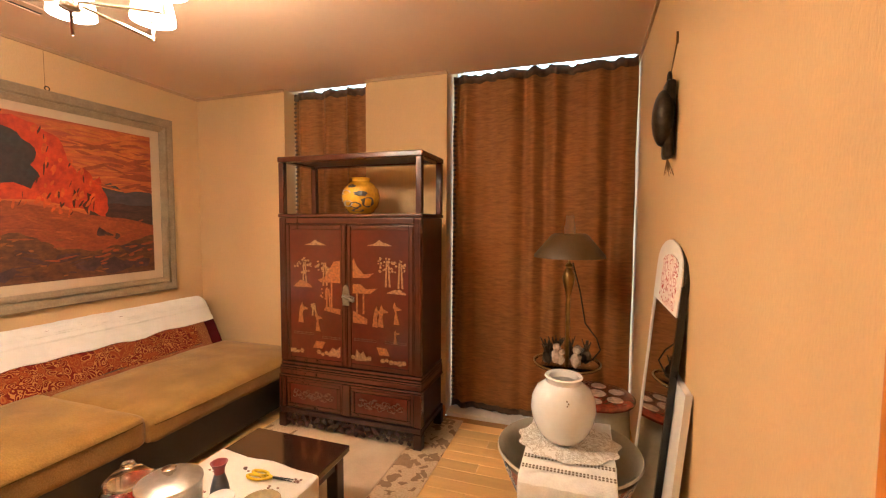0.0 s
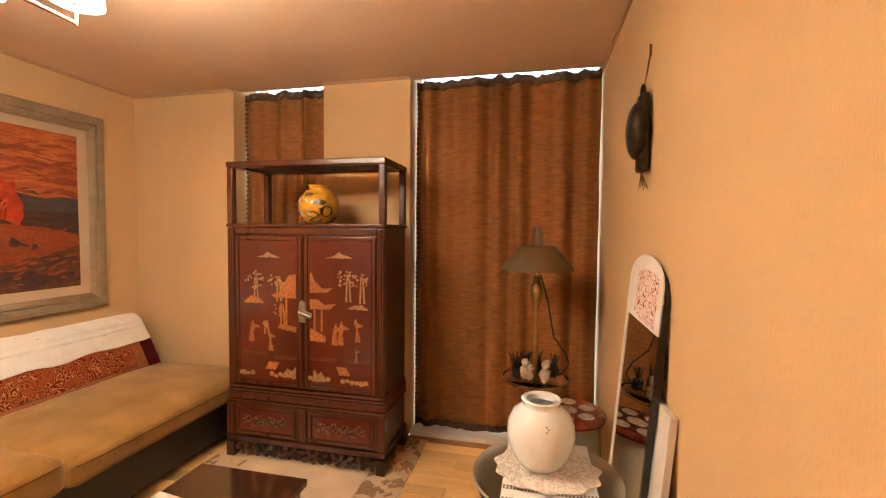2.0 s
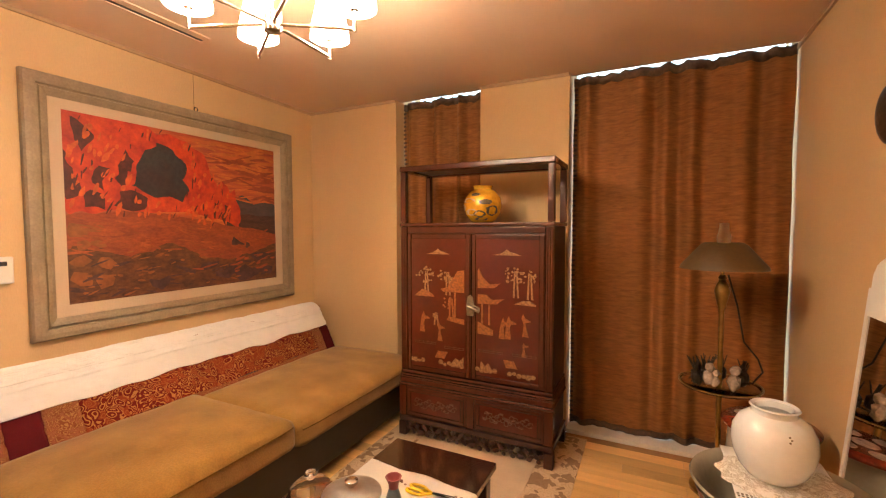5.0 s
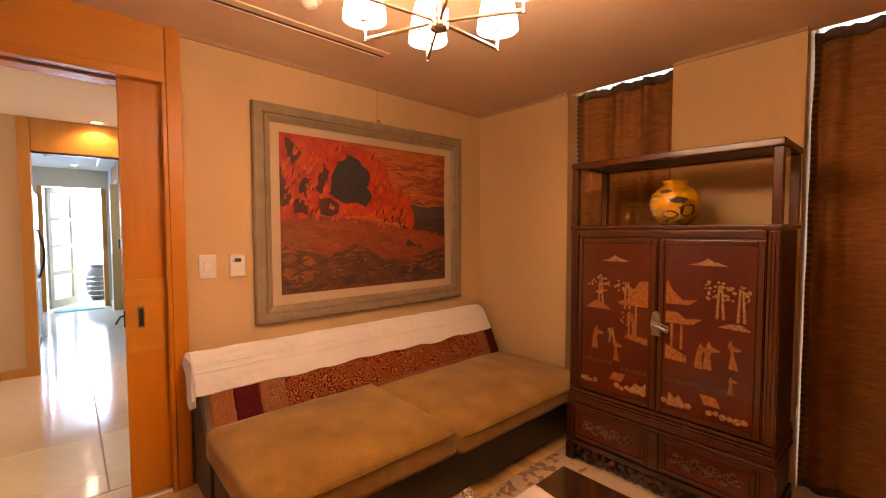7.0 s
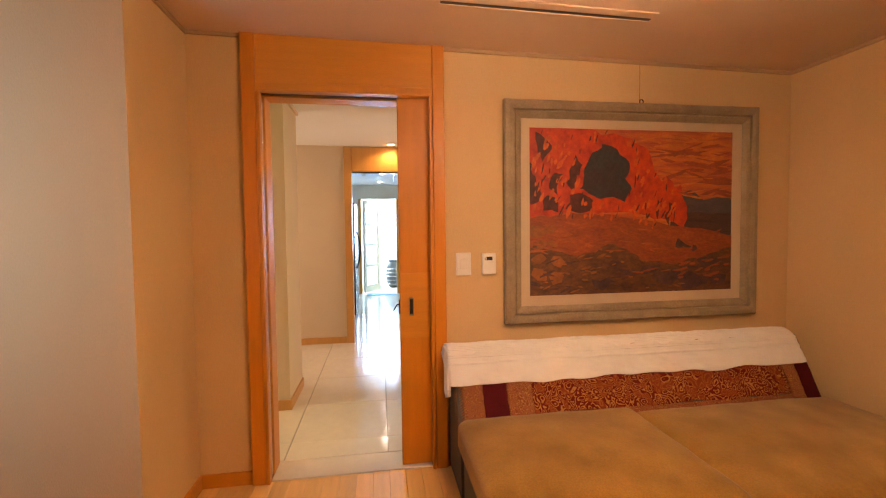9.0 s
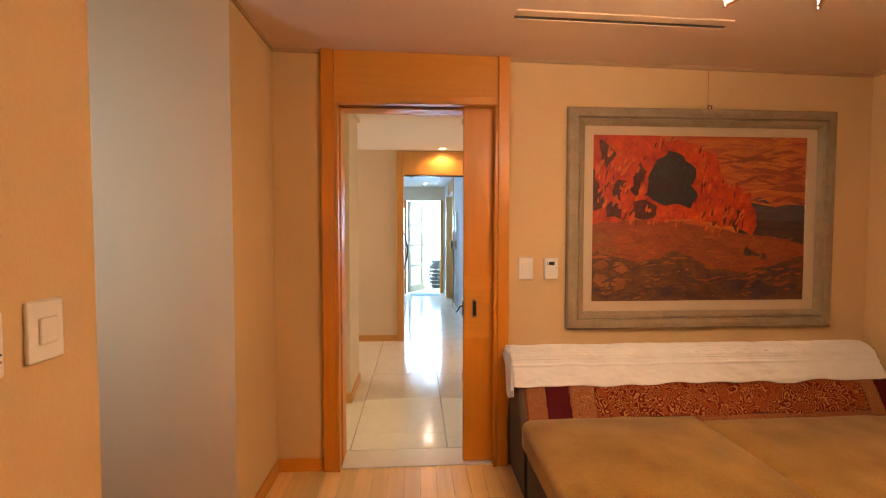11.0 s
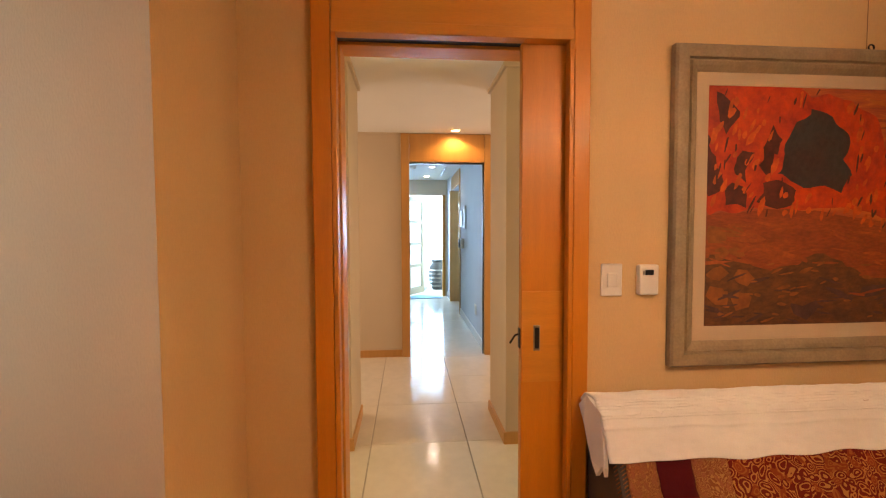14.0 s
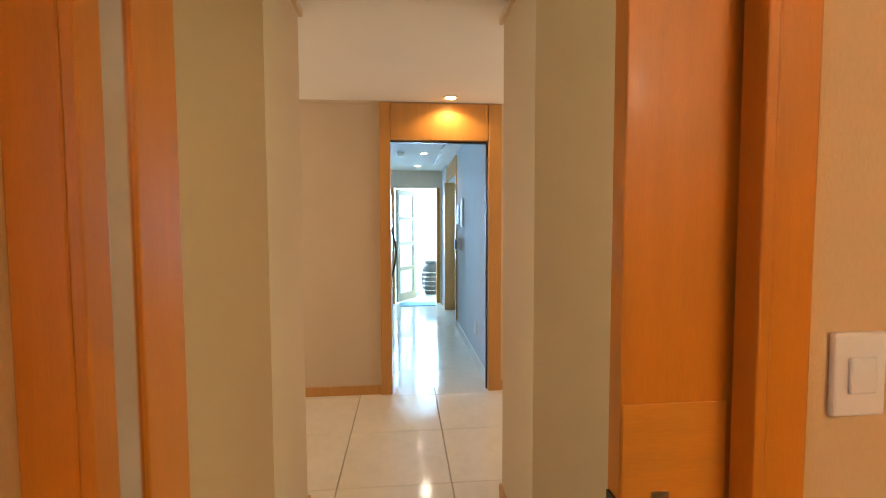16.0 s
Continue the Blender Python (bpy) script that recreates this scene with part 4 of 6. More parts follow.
for k, (u, v, r) in enumerate(((0.74, 0.24, 0.05), (0.80, 0.22, 0.04), (0.90, 0.15, 0.06), (0.68, 0.07, 0.07), (0.80, 0.06, 0.08), (0.94, 0.06, 0.06), (0.46, 0.10, 0.05), (0.58, 0.12, 0.04), (0.35, 0.05, 0.05))):
    daub("paint_shadow", [(u + 0.9 * r * math.cos(a * 0.785), v + 0.4 * r * math.sin(a * 0.785)) for a in range(8)], PURPLE, 8, 0.03, 50 + k)


def strokes(name, n, seed, inside, size, slant, material, layer):
    """Loose brush strokes scattered over one area of the picture."""
    rng = random.Random(seed)
    bm = B()
    x = XW + 0.0075 + 0.0006 * layer
    made = 0
    while made < n:
        u, v = rng.random() * 0.97 + 0.015, rng.random() * 0.97 + 0.015
        if not inside(u, v):
            continue
        made += 1
        L, W, a = size[0] * rng.uniform(0.5, 1.4), size[1] * rng.uniform(0.5, 1.4), slant + rng.uniform(-0.35, 0.35)
        ring = []
        for k in range(7):
            q = k * math.tau / 7
            du, dv = L * math.cos(q) * rng.uniform(0.7, 1.2), W * math.sin(q) * rng.uniform(0.7, 1.2)
            uu, vv = u + du * math.cos(a) - dv * math.sin(a), v + 1.35 * (du * math.sin(a) + dv * math.cos(a))
            ring.append(bm.verts.new((x + 0.0001 * (made % 5), I0 + (I1 - I0) * min(1, max(0, uu)), J0 + (J1 - J0) * min(1, max(0, vv)))))
        bm.faces.new(ring)
    part(name, bm, material, pic, "", kind="stuff")


def rock_area(u, v):
    edge = 0.50 - 0.14 * u
    crown = 1.0 if u < 0.42 else 1.0 - (u - 0.42) * 1.25
    cave = ((u - 0.365) / 0.14) ** 2 + ((v - 0.745) / 0.20) ** 2 < 1
    return u < 0.75 and edge < v < crown and not cave


ORANGE = shader("paint_orange_light", (0.680, 0.120, 0.018), 0.55, vary=0.4, scale=20, bump=0.25, fine=50)
strokes("paint_rock_light", 70, 1, rock_area, (0.022, 0.008), 1.2, ORANGE, 8)
strokes("paint_rock_crack", 46, 2, rock_area, (0.022, 0.0032), 1.3, CREV, 9)
strokes("paint_sky_streak", 46, 3, lambda u, v: u > 0.56 and v > max(0.60, 1.02 - (u - 0.42) * 1.25), (0.08, 0.006), 0.02, shader("paint_sky_light", (0.576, 0.166, 0.036), 0.55, vary=0.3, scale=9, bump=0.2), 2)
strokes("paint_sky_dark", 34, 4, lambda u, v: u > 0.56 and v > max(0.60, 1.02 - (u - 0.42) * 1.25), (0.07, 0.007), 0.02, shader("paint_sky_shade", (0.331, 0.068, 0.025), 0.55, vary=0.3, scale=9, bump=0.2), 2.5)
strokes("paint_sand_stroke", 60, 5, lambda u, v: 0.26 < v < 0.46 - 0.1 * u, (0.05, 0.005), -0.1, shader("paint_sand_light", (0.390, 0.090, 0.022), 0.55, vary=0.4, scale=12, bump=0.2), 8)
strokes("paint_scrub_dark", 36, 6, lambda u, v: v < 0.25, (0.035, 0.005), 0.05, PURPLE, 9)
strokes("paint_scrub_light", 36, 7, lambda u, v: v < 0.26 and u < 0.9, (0.022, 0.005), 0.1, STONE1, 9.5)
strokes("paint_scrub_red", 40, 8, lambda u, v: 0.05 < v < 0.38 and u > 0.5, (0.03, 0.006), 0.1, SAND1, 10)

bm = B()
tube(bm, [(XW + 0.006, 1.80, 2.03), (XW + 0.004, 1.80, 2.10), (XW + 0.004, 1.80, ceiling_z(1.8) - 0.02)], 0.0012, 6)
part("hanging_wire", bm, STRING, pic)
bm = B()
pts = [(XW + 0.022, 1.80 + 0.012 * math.cos(k * math.tau / 12), 2.074 + 0.012 * math.sin(k * math.tau / 12)) for k in range(13)]
part("hanging_ring", tube(bm, pts, 0.003, 6), BRONZE, pic)


# ---- switches ----
def wall_switch(at, m, label):
    t = thing("light_switch", (0, 0, 0), label, "switch", "ivory wall controls")
    block("plate", (-0.043, 0.043, 0.001, 0.012, -0.064, 0.064), SWITCH, "", t, 0.004)
    block("rocker", (-0.022, 0.022, 0.0122, 0.018, -0.028, 0.028), SWITCH, "", t, 0.003)
    t.matrix_basis = Matrix.Translation(at) @ m
    return t


wall_switch((XW, 0.732, 1.145), Matrix.Rotation(radians(-90), 4, "Z"), "ivory light switch beside the doorway casing")
wall_switch((-1.562, YS, 1.146), Matrix.Identity(4), "ivory light switch near the alcove corner")
th = thing("thermostat", (XW, 0.865, 1.15), "ivory thermostat with a small dark display", "thermostat")
block("case", (XW + 0.001, XW + 0.030, 0.836, 0.916, 1.085, 1.205), SWITCH, "", th, 0.006)
block("display", (XW + 0.0302, XW + 0.0312, 0.859, 0.893, 1.165, 1.185), DARK, "dark display", th)
block("dial_line", (XW + 0.0302, XW + 0.0312, 0.849, 0.855, 1.165, 1.180), PEWTER, "", th)
th2 = thing("thermostat", (-1.420, YS, 1.15), "ivory thermostat with display and tiny printed lines", "thermostat")
block("back_plate", (-1.436, -1.364, YS + 0.001, YS + 0.010, 1.07, 1.215), MATBOARD, "", th2, 0.002)
block("case", (-1.441, -1.360, YS + 0.0105, YS + 0.040, 1.085, 1.210), SWITCH, "", th2, 0.008)
block("display", (-1.430, -1.405, YS + 0.0402, YS + 0.0412, 1.172, 1.186), DARK, "dark display", th2)
block("slider_slot", (-1.432, -1.392, YS + 0.0402, YS + 0.0412, 1.128, 1.132), BRONZE, "", th2)
for k in range(6):
    block("printed_mark", (-1.432 + 0.008 * k, -1.428 + 0.008 * k, YS + 0.0402, YS + 0.0408, 1.114, 1.119), PEWTER, "", th2)

# ---- sofa with throws ----
sofa = thing("sofa", (-2.45, 1.69, 0), "low two-seat sofa with olive suede cushions and dark leather base", "sofa")
SY0, SY1 = 0.64, 2.735
prof = [(-3.01, 0.03), (-3.01, 0.66), (-2.97, 0.695), (-2.90, 0.70), (-2.85, 0.675), (-2.68, 0.34), (-2.66, 0.03)]
back = part("backrest", prism(B(), prof, lambda u, v, w: Vector((u, SY0 + w, v)), SY1 - SY0 - 0.045), LEATHER, sofa, "slanting dark leather back")
block("base", (-2.658, -1.985, SY0 + 0.01, SY1, 0.04, 0.268), LEATHER, "dark leather base", sofa, 0.012)
for x, y in ((-2.07, 0.74), (-2.07, 2.64), (-2.58, 0.74), (-2.58, 2.64)):
    block("foot", (x - 0.03, x + 0.03, y - 0.03, y + 0.03, 0.001, 0.0395), DARK, "", sofa)
for y0, y1, up, back_in in ((0.622, 1.535, 0.026, 0.035), (1.52, 2.725, 0.0, 0.0)):
    c = part("seat_cushion", cushion(B(), -2.69, -1.905 + up * 0.6 - back_in, y0, y1, 0.266, 0.398 + up, 0.045, 0.035), SUEDE, sofa, "olive suede seat cushion", True)
    bm = B()
    tube(bm, [(-1.903 - back_in + up * 0.6 - 0.007 * (k in (0, 12)), y0 + 0.03 + (y1 - y0 - 0.06) * k / 12, 0.362 + up) for k in range(13)], 0.003, 6)
    part("piping", bm, SEAM, c, "darker stitched seam")


def drape(name, path, y0, y1, material, parent, label="", ny=90, wob=0.004, lift=0.0, edge=0.012, thick=0.006, seed=0):
    """Cloth over a profile of (x, z) points, from its first to its last edge."""
    bm = B()
    lens = [0.0]
    for a, b in zip(path, path[1:]):
        lens.append(lens[-1] + math.hypot(b[0] - a[0], b[1] - a[1]))
    ns = max(6, int(lens[-1] / (0.003 if name == "cloth" else 0.008)))
    def at(s):
        d = s * lens[-1]
        for k in range(len(path) - 1):
            if d <= lens[k + 1] or k == len(path) - 2:
                t = (d - lens[k]) / (lens[k + 1] - lens[k])
                a, b = path[k], path[k + 1]
                return a[0] + (b[0] - a[0]) * t, a[1] + (b[1] - a[1]) * t, (b[1] - a[1], -(b[0] - a[0]))
    rows = []
    for j in range(ny + 1):
        y = y0 + (y1 - y0) * j / ny
        reach = 1 + edge / lens[-1] * noise.noise((y * 5, seed, 1)) * 3
        row = []
        for i in range(ns + 1):
            s = min(1.03, i / ns * reach)
            x, z, nrm = at(s)
            L = math.hypot(*nrm)
            n = (-nrm[0] / L, -nrm[1] / L)
            h = 0.008 + lift + wob * noise.noise((y * 9, s * 5, seed)) + wob * 0.5 * noise.noise((y * 30, s * 14, seed))
            if name == "cloth":
                q = s * lens[-1]
                if 0.07 < q < 0.20:
                    h += 0.0035 * max(0, math.sin(q * 480))
                tuft = 0.232 + 0.012 * noise.noise((y * 5, 2, 3))
                h += 0.007 * math.exp(-((q - tuft) / 0.006) ** 2) * (0.7 + 0.6 * noise.noise((y * 60, 1, 1)))
                h += 0.006 * max(0, noise.noise((y * 3.2, q * 6, 4)))
            row.append(bm.verts.new((x + n[0] * h, y + 0.004 * noise.noise((s * 9, y, seed)), z + n[1] * h)))
        rows.append(row)
    for a, b in zip(rows, rows[1:]):
        for i in range(ns):
            bm.faces.new((a[i], a[i + 1], b[i + 1], b[i]))
    ob = part(name, bm, material, parent, label, True)
    ob.modifiers.new("thickness", "SOLIDIFY").thickness = thick
    return ob


shawl = thing("paisley_throw", (-2.75, 1.7, 0.4), "red and gold paisley wool throw over the sofa back", "throw")
low = [(-2.86, 0.69), (-2.845, 0.665), (-2.70, 0.375)]
drape("fringed_border", low, 0.665, 0.772, BORDER, shawl, "gold patterned end border", 8, edge=0.006, seed=3)
drape("band", low, 0.772, 0.898, MAROON, shawl, "plain maroon band", 10, edge=0.006, seed=3)
drape("inner_border", low, 0.898, 1.03, BORDER, shawl, "gold patterned border", 10, edge=0.006, seed=3)
drape("field", low[:2] + [(-2.712, 0.40)], 1.03, 2.52, SHAWL, shawl, "red field with curling gold motifs", 90, edge=0.006, seed=3)
drape("lower_border", [(-2.712, 0.40), (-2.698, 0.372)], 1.03, 2.52, BORDER, shawl, "gold patterned border", 60, edge=0.004, seed=3)
drape("inner_border", low, 2.52, 2.60, BORDER, shawl, "gold patterned border", 8, edge=0.006, seed=3)
drape("band", low, 2.60, 2.69, MAROON, shawl, "plain maroon band", 8, edge=0.006, seed=3)
bm = B()
for k in range(26):
    s = k / 25
    x, z = -2.84 + 0.14 * s, 0.655 - 0.28 * s
    rod(bm, (x, 0.667, z + 0.006), (x + 0.004, 0.627 + 0.012 * noise.noise((k, 3, 3)), z - 0.018), 0.0025, 0.0015, 5)
part("fringe", bm, BORDER, shawl, "short tan end fringe")
white = thing("white_throw", (-2.88, 1.7, 0.68), "white ribbed linen throw along the top of the sofa back", "throw")
drape("cloth", [(-3.005, 0.655), (-2.965, 0.70), (-2.90, 0.708), (-2.845, 0.68), (-2.778, 0.545)], 0.605, 2.68, LINEN, white, "", 150, 0.005, 0.008, 0.007, 0.006, 9)
bm = B()
side_pts = [(-3.0, 0.66), (-2.96, 0.712), (-2.90, 0.72), (-2.845, 0.692), (-2.805, 0.61), (-2.772, 0.53), (-2.79, 0.488), (-2.815, 0.515), (-2.835, 0.468), (-2.865, 0.50), (-2.90, 0.475), (-2.93, 0.54), (-2.985, 0.60)]
part("hanging_end", prism(bm, side_pts, lambda u, v, w: Vector((u, 0.612 - w + 0.010 * math.sin(v * 40 + u * 60), v)), 0.014), LINEN, white, "folded end hanging over the arm")

# ---- rug ----
rug = thing("rug", (-1.35, 1.85, 0), "worn beige rug with a darker scrolled border under the table", "rug")
RT = 0.010
part("border", cushion(B(), -1.93, -0.76, 0.92, 2.77, 0.001, RT, 0.004, 0.0, 10), RUG, rug, "brown scrolled border")
block("field", (-1.70, -0.98, 1.14, 2.56, RT - 0.001, RT + 0.0035), RUGFIELD, "plain beige field", rug, 0.001)

# ---- lacquered cabinet ----
CX0, CX1, CY0, CY1 = -1.848, -0.892, 2.345, 2.715
cab = thing("display_cabinet", (-1.37, 2.53, RT), "tall red lacquer cabinet with inlaid doors and open top shelf", "cabinet")
Z0 = RT + 0.001
for x in (CX0, CX1 - 0.036):
    for y in (CY0, CY1 - 0.036):
        bm = box(B(), x, x + 0.036, y, y + 0.036, 1.362, 1.677, 0.004)
        part("post", bm, ROSEWOOD, cab)
for d in ((CX0 - 0.004, CX1 + 0.004, CY0 - 0.004, CY0 + 0.05), (CX0 - 0.004, CX1 + 0.004, CY1 - 0.05, CY1 + 0.004)):
    block("top_rail", (*d, 1.678, 1.712), ROSEWOOD, "", cab, 0.006)
for d in ((CX0 - 0.004, CX0 + 0.05), (CX1 - 0.05, CX1 + 0.004)):
    block("top_rail", (*d, CY0 + 0.051, CY1 - 0.051, 1.678, 1.712), ROSEWOOD, "", cab, 0.006)
block("top_panel", (CX0 + 0.05, CX1 - 0.05, CY0 + 0.05, CY1 - 0.05, 1.688, 1.706), ROSEDARK, "", cab)
block("shelf_board", (CX0 - 0.006, CX1 + 0.006, CY0 - 0.006, CY1 + 0.004, 1.338, 1.361), ROSEWOOD, "moulded shelf board", cab, 0.007)
block("carcass", (CX0 + 0.006, CX1 - 0.006, CY0 + 0.03, CY1, 0.13, 1.337), ROSEDARK, "dark plain sides", cab, 0.003)
for x in (CX0, CX1 - 0.045):
    block("stile", (x, x + 0.045, CY0, CY0 + 0.029, 0.43, 1.337), ROSEWOOD, "", cab, 0.005)
    for b0, b1 in ((0.004, 0.014), (0.018, 0.028), (0.032, 0.041)):
        block("stile_bead", (x + b0, x + b1, CY0 - 0.005, CY0 - 0.0005, 0.44, 1.33), ROSEWOOD, "", cab, 0.002)
block("cornice_rail", (CX0 + 0.046, CX1 - 0.046, CY0 - 0.002, CY0 + 0.029, 1.300, 1.337), ROSEWOOD, "", cab, 0.005)


def door_front(x0, x1):
    d = part("door", box(B(), x0, x1, CY0 + 0.006, CY0 + 0.029, 0.432, 1.298, 0.003), ROSEWOOD, cab, "door with an inlaid lacquer panel")
    for e in ((x0 + 0.004, x0 + 0.030, 0.438, 1.292), (x1 - 0.030, x1 - 0.004, 0.438, 1.292), (x0 + 0.031, x1 - 0.031, 0.438, 0.466), (x0 + 0.031, x1 - 0.031, 1.266, 1.292)):
        part("door_moulding", box(B(), e[0], e[1], CY0 - 0.004, CY0 + 0.005, e[2], e[3], 0.004), ROSEWOOD, d)
    part("lacquer_panel", box(B(), x0 + 0.032, x1 - 0.032, CY0 + 0.001, CY0 + 0.0055, 0.467, 1.265), LACQUER, d, "dark red lacquer panel")
    return d


PZ0, PH = 0.467, 0.798


def inlay_kit(d, x0, x1):
    w = x1 - x0
    def place(u, v, k):
        return Vector((x0 + w * u, CY0 + 0.0008 - k, PZ0 + PH * v))
    def put(name, pts, mat, deep=0.003):
        part(name, prism(B(), pts, place, deep), mat, d)
    def mountain(u, v, s):
        put("inlay_mountain", [(u - 0.24 * s, v - 0.018), (u - 0.1 * s, v - 0.004), (u - 0.04 * s, v + 0.01), (u, v + 0.024), (u + 0.06 * s, v + 0.006), (u + 0.13 * s, v), (u + 0.24 * s, v - 0.018)], SHELL, 0.0025)
    def tree(u, v, s, n, seed, mat):
        rng = random.Random(seed)
        bm = B()
        for k in range(2):
            prism(bm, [(u - 0.02 + 0.07 * k, v - 0.14 * s), (u + 0.01 + 0.07 * k, v - 0.14 * s), (u + 0.02 + 0.03 * k, v + 0.05), (u + 0.03 * k, v + 0.05)], place, 0.0025)
        for k in range(n):
            a, r = rng.uniform(0, math.tau), math.sqrt(rng.random())
            cu, cv, q = u + 0.17 * s * r * math.cos(a), v + 0.062 * s * r * math.sin(a) + 0.02, rng.uniform(0.012, 0.026)
            prism(bm, [(cu + q * math.cos(i * 1.257 + a), cv + 0.42 * q * math.sin(i * 1.257 + a)) for i in range(5)], place, 0.0022 + 0.0006 * rng.random())
        part("inlay_tree", bm, mat, d)
    def rocks(u, v, n, seed):
        rng = random.Random(seed)
        bm = B()
        for k in range(n):
            cu, q = u + 0.075 * (k - n / 2), rng.uniform(0.03, 0.05)
            cv = v + rng.uniform(-0.004, 0.014)
            prism(bm, [(cu + q * math.cos(i * 1.047), cv + 0.42 * q * math.sin(i * 1.047)) for i in range(6)], place, 0.0026 + 0.0008 * rng.random())
        part("inlay_rocks", bm, SHELL, d)
    def robe(u, v, s, lean=0.0):
        n = 0.62 * s
        put("inlay_robed_shape", [(u - 0.06 * n, v - 0.07 * s), (u + 0.07 * n, v - 0.072 * s), (u + 0.03 * n + lean * 0.5, v - 0.01), (u + 0.04 * n + lean, v + 0.012), (u + 0.15 * n + lean, v + 0.018),
                                  (u + 0.14 * n + lean, v + 0.027), (u + 0.03 * n + lean, v + 0.035 * s), (u + lean, v + 0.058 * s), (u - 0.04 * n + lean, v + 0.034 * s), (u - 0.03 * n, v)], INLAY, 0.0032)
    def fence(u0, u1, v):
        bm = B()
        for dv in (0, 0.014):
            prism(bm, [(u0, v + dv), (u1, v + dv), (u1, v + dv + 0.003), (u0, v + dv + 0.003)], place, 0.002)
        n = int((u1 - u0) / 0.07)
        for k in range(n + 1):
            u = u0 + (u1 - u0) * k / n
            prism(bm, [(u - 0.004, v), (u + 0.004, v), (u + 0.004, v + 0.022), (u - 0.004, v + 0.022)], place, 0.0021)
        part("inlay_fence", bm, CARVE, d)
    return put, mountain, tree, rocks, robe, fence


left = door_front(CX0 + 0.046, -1.371)
right = door_front(-1.369, CX1 - 0.046)
put, mountain, tree, rocks, robe, fence = inlay_kit(left, -1.768, -1.405)
mountain(0.5, 0.90, 0.9)
tree(0.26, 0.70, 1.0, 26, 1, SHELL)
put("inlay_mound", [(0.05, 0.555), (0.12, 0.58), (0.20, 0.61), (0.30, 0.60), (0.40, 0.575), (0.44, 0.555)], INLAY)
tree(0.66, 0.70, 0.9, 22, 2, SHELL)
put("inlay_roof", [(0.55, 0.62), (0.68, 0.635), (0.86, 0.76), (0.98, 0.77), (0.98, 0.60), (0.6, 0.60)], INLAY)
put("inlay_column", [(0.80, 0.40), (0.83, 0.40), (0.83, 0.598), (0.80, 0.598)], INLAY)
tree(0.72, 0.50, 0.8, 18, 3, INLAY)
put("inlay_terrace", [(0.66, 0.385), (0.98, 0.36), (0.98, 0.40), (0.70, 0.415)], INLAY)
robe(0.20, 0.365, 1.25, 0.03)
robe(0.54, 0.30, 1.15, -0.02)
tree(0.44, 0.385, 0.35, 8, 4, SHELL)
fence(0.06, 0.46, 0.185)
fence(0.62, 0.97, 0.165)
put("inlay_path", [(0.44, 0.085), (0.62, 0.085), (0.68, 0.14), (0.50, 0.14)], INLAY)
rocks(0.14, 0.04, 4, 5)
rocks(0.78, 0.045, 6, 6)
put("inlay_crag", [(0.72, 0.04), (0.82, 0.10), (0.90, 0.085), (0.97, 0.115), (0.97, 0.04)], SHELL)
put, mountain, tree, rocks, robe, fence = inlay_kit(right, -1.334, -0.972)
mountain(0.5, 0.905, 0.95)
put("inlay_roof", [(0.02, 0.775), (0.04, 0.79), (0.10, 0.73), (0.22, 0.675), (0.40, 0.685), (0.30, 0.65), (0.02, 0.645)], INLAY)
put("inlay_roof", [(0.02, 0.60), (0.16, 0.60), (0.26, 0.565), (0.46, 0.575), (0.34, 0.535), (0.02, 0.53)], INLAY)
for u in (0.08, 0.2):
    put("inlay_column", [(u, 0.38), (u + 0.03, 0.38), (u + 0.03, 0.529), (u, 0.529)], INLAY)
put("inlay_terrace", [(0.02, 0.31), (0.28, 0.305), (0.28, 0.345), (0.16, 0.37), (0.02, 0.40)], INLAY)
tree(0.62, 0.73, 1.0, 26, 7, SHELL)
tree(0.84, 0.71, 0.9, 22, 8, SHELL)
put("inlay_mound", [(0.62, 0.545), (0.74, 0.57), (0.86, 0.575), (0.96, 0.55), (0.96, 0.54)], SHELL)
robe(0.42, 0.375, 1.2, 0.03)
robe(0.52, 0.385, 1.3, 0.02)
robe(0.80, 0.41, 1.25, -0.03)
robe(0.78, 0.235, 0.8, 0.0)
fence(0.04, 0.44, 0.175)
fence(0.60, 0.97, 0.175)
put("inlay_path", [(0.50, 0.085), (0.68, 0.085), (0.62, 0.14), (0.45, 0.14)], INLAY)
rocks(0.20, 0.045, 5, 9)
rocks(0.78, 0.04, 6, 10)
put("inlay_crag", [(0.05, 0.04), (0.08, 0.11), (0.15, 0.075), (0.20, 0.10), (0.27, 0.05), (0.3, 0.04)], SHELL)
lock = part("lock_plate", prism(B(), [(-1.392, 0.815), (-1.352, 0.815), (-1.346, 0.865), (-1.354, 0.925), (-1.371, 0.94), (-1.388, 0.925), (-1.396, 0.865)],
                                lambda u, v, w: Vector((u, CY0 - 0.0045 - w, v)), 0.004), PEWTER, cab, "aged metal lock plate")
bm = B()
rod(bm, (-1.385, CY0 - 0.022, 0.872), (-1.310, CY0 - 0.022, 0.848), 0.010)
tube(bm, [(-1.383, CY0 - 0.022, 0.872), (-1.378, CY0 - 0.022, 0.892), (-1.309, CY0 - 0.022, 0.868), (-1.312, CY0 - 0.022, 0.850)], 0.004)
part("padlock", bm, PEWTER, lock, "small barrel padlock", True)

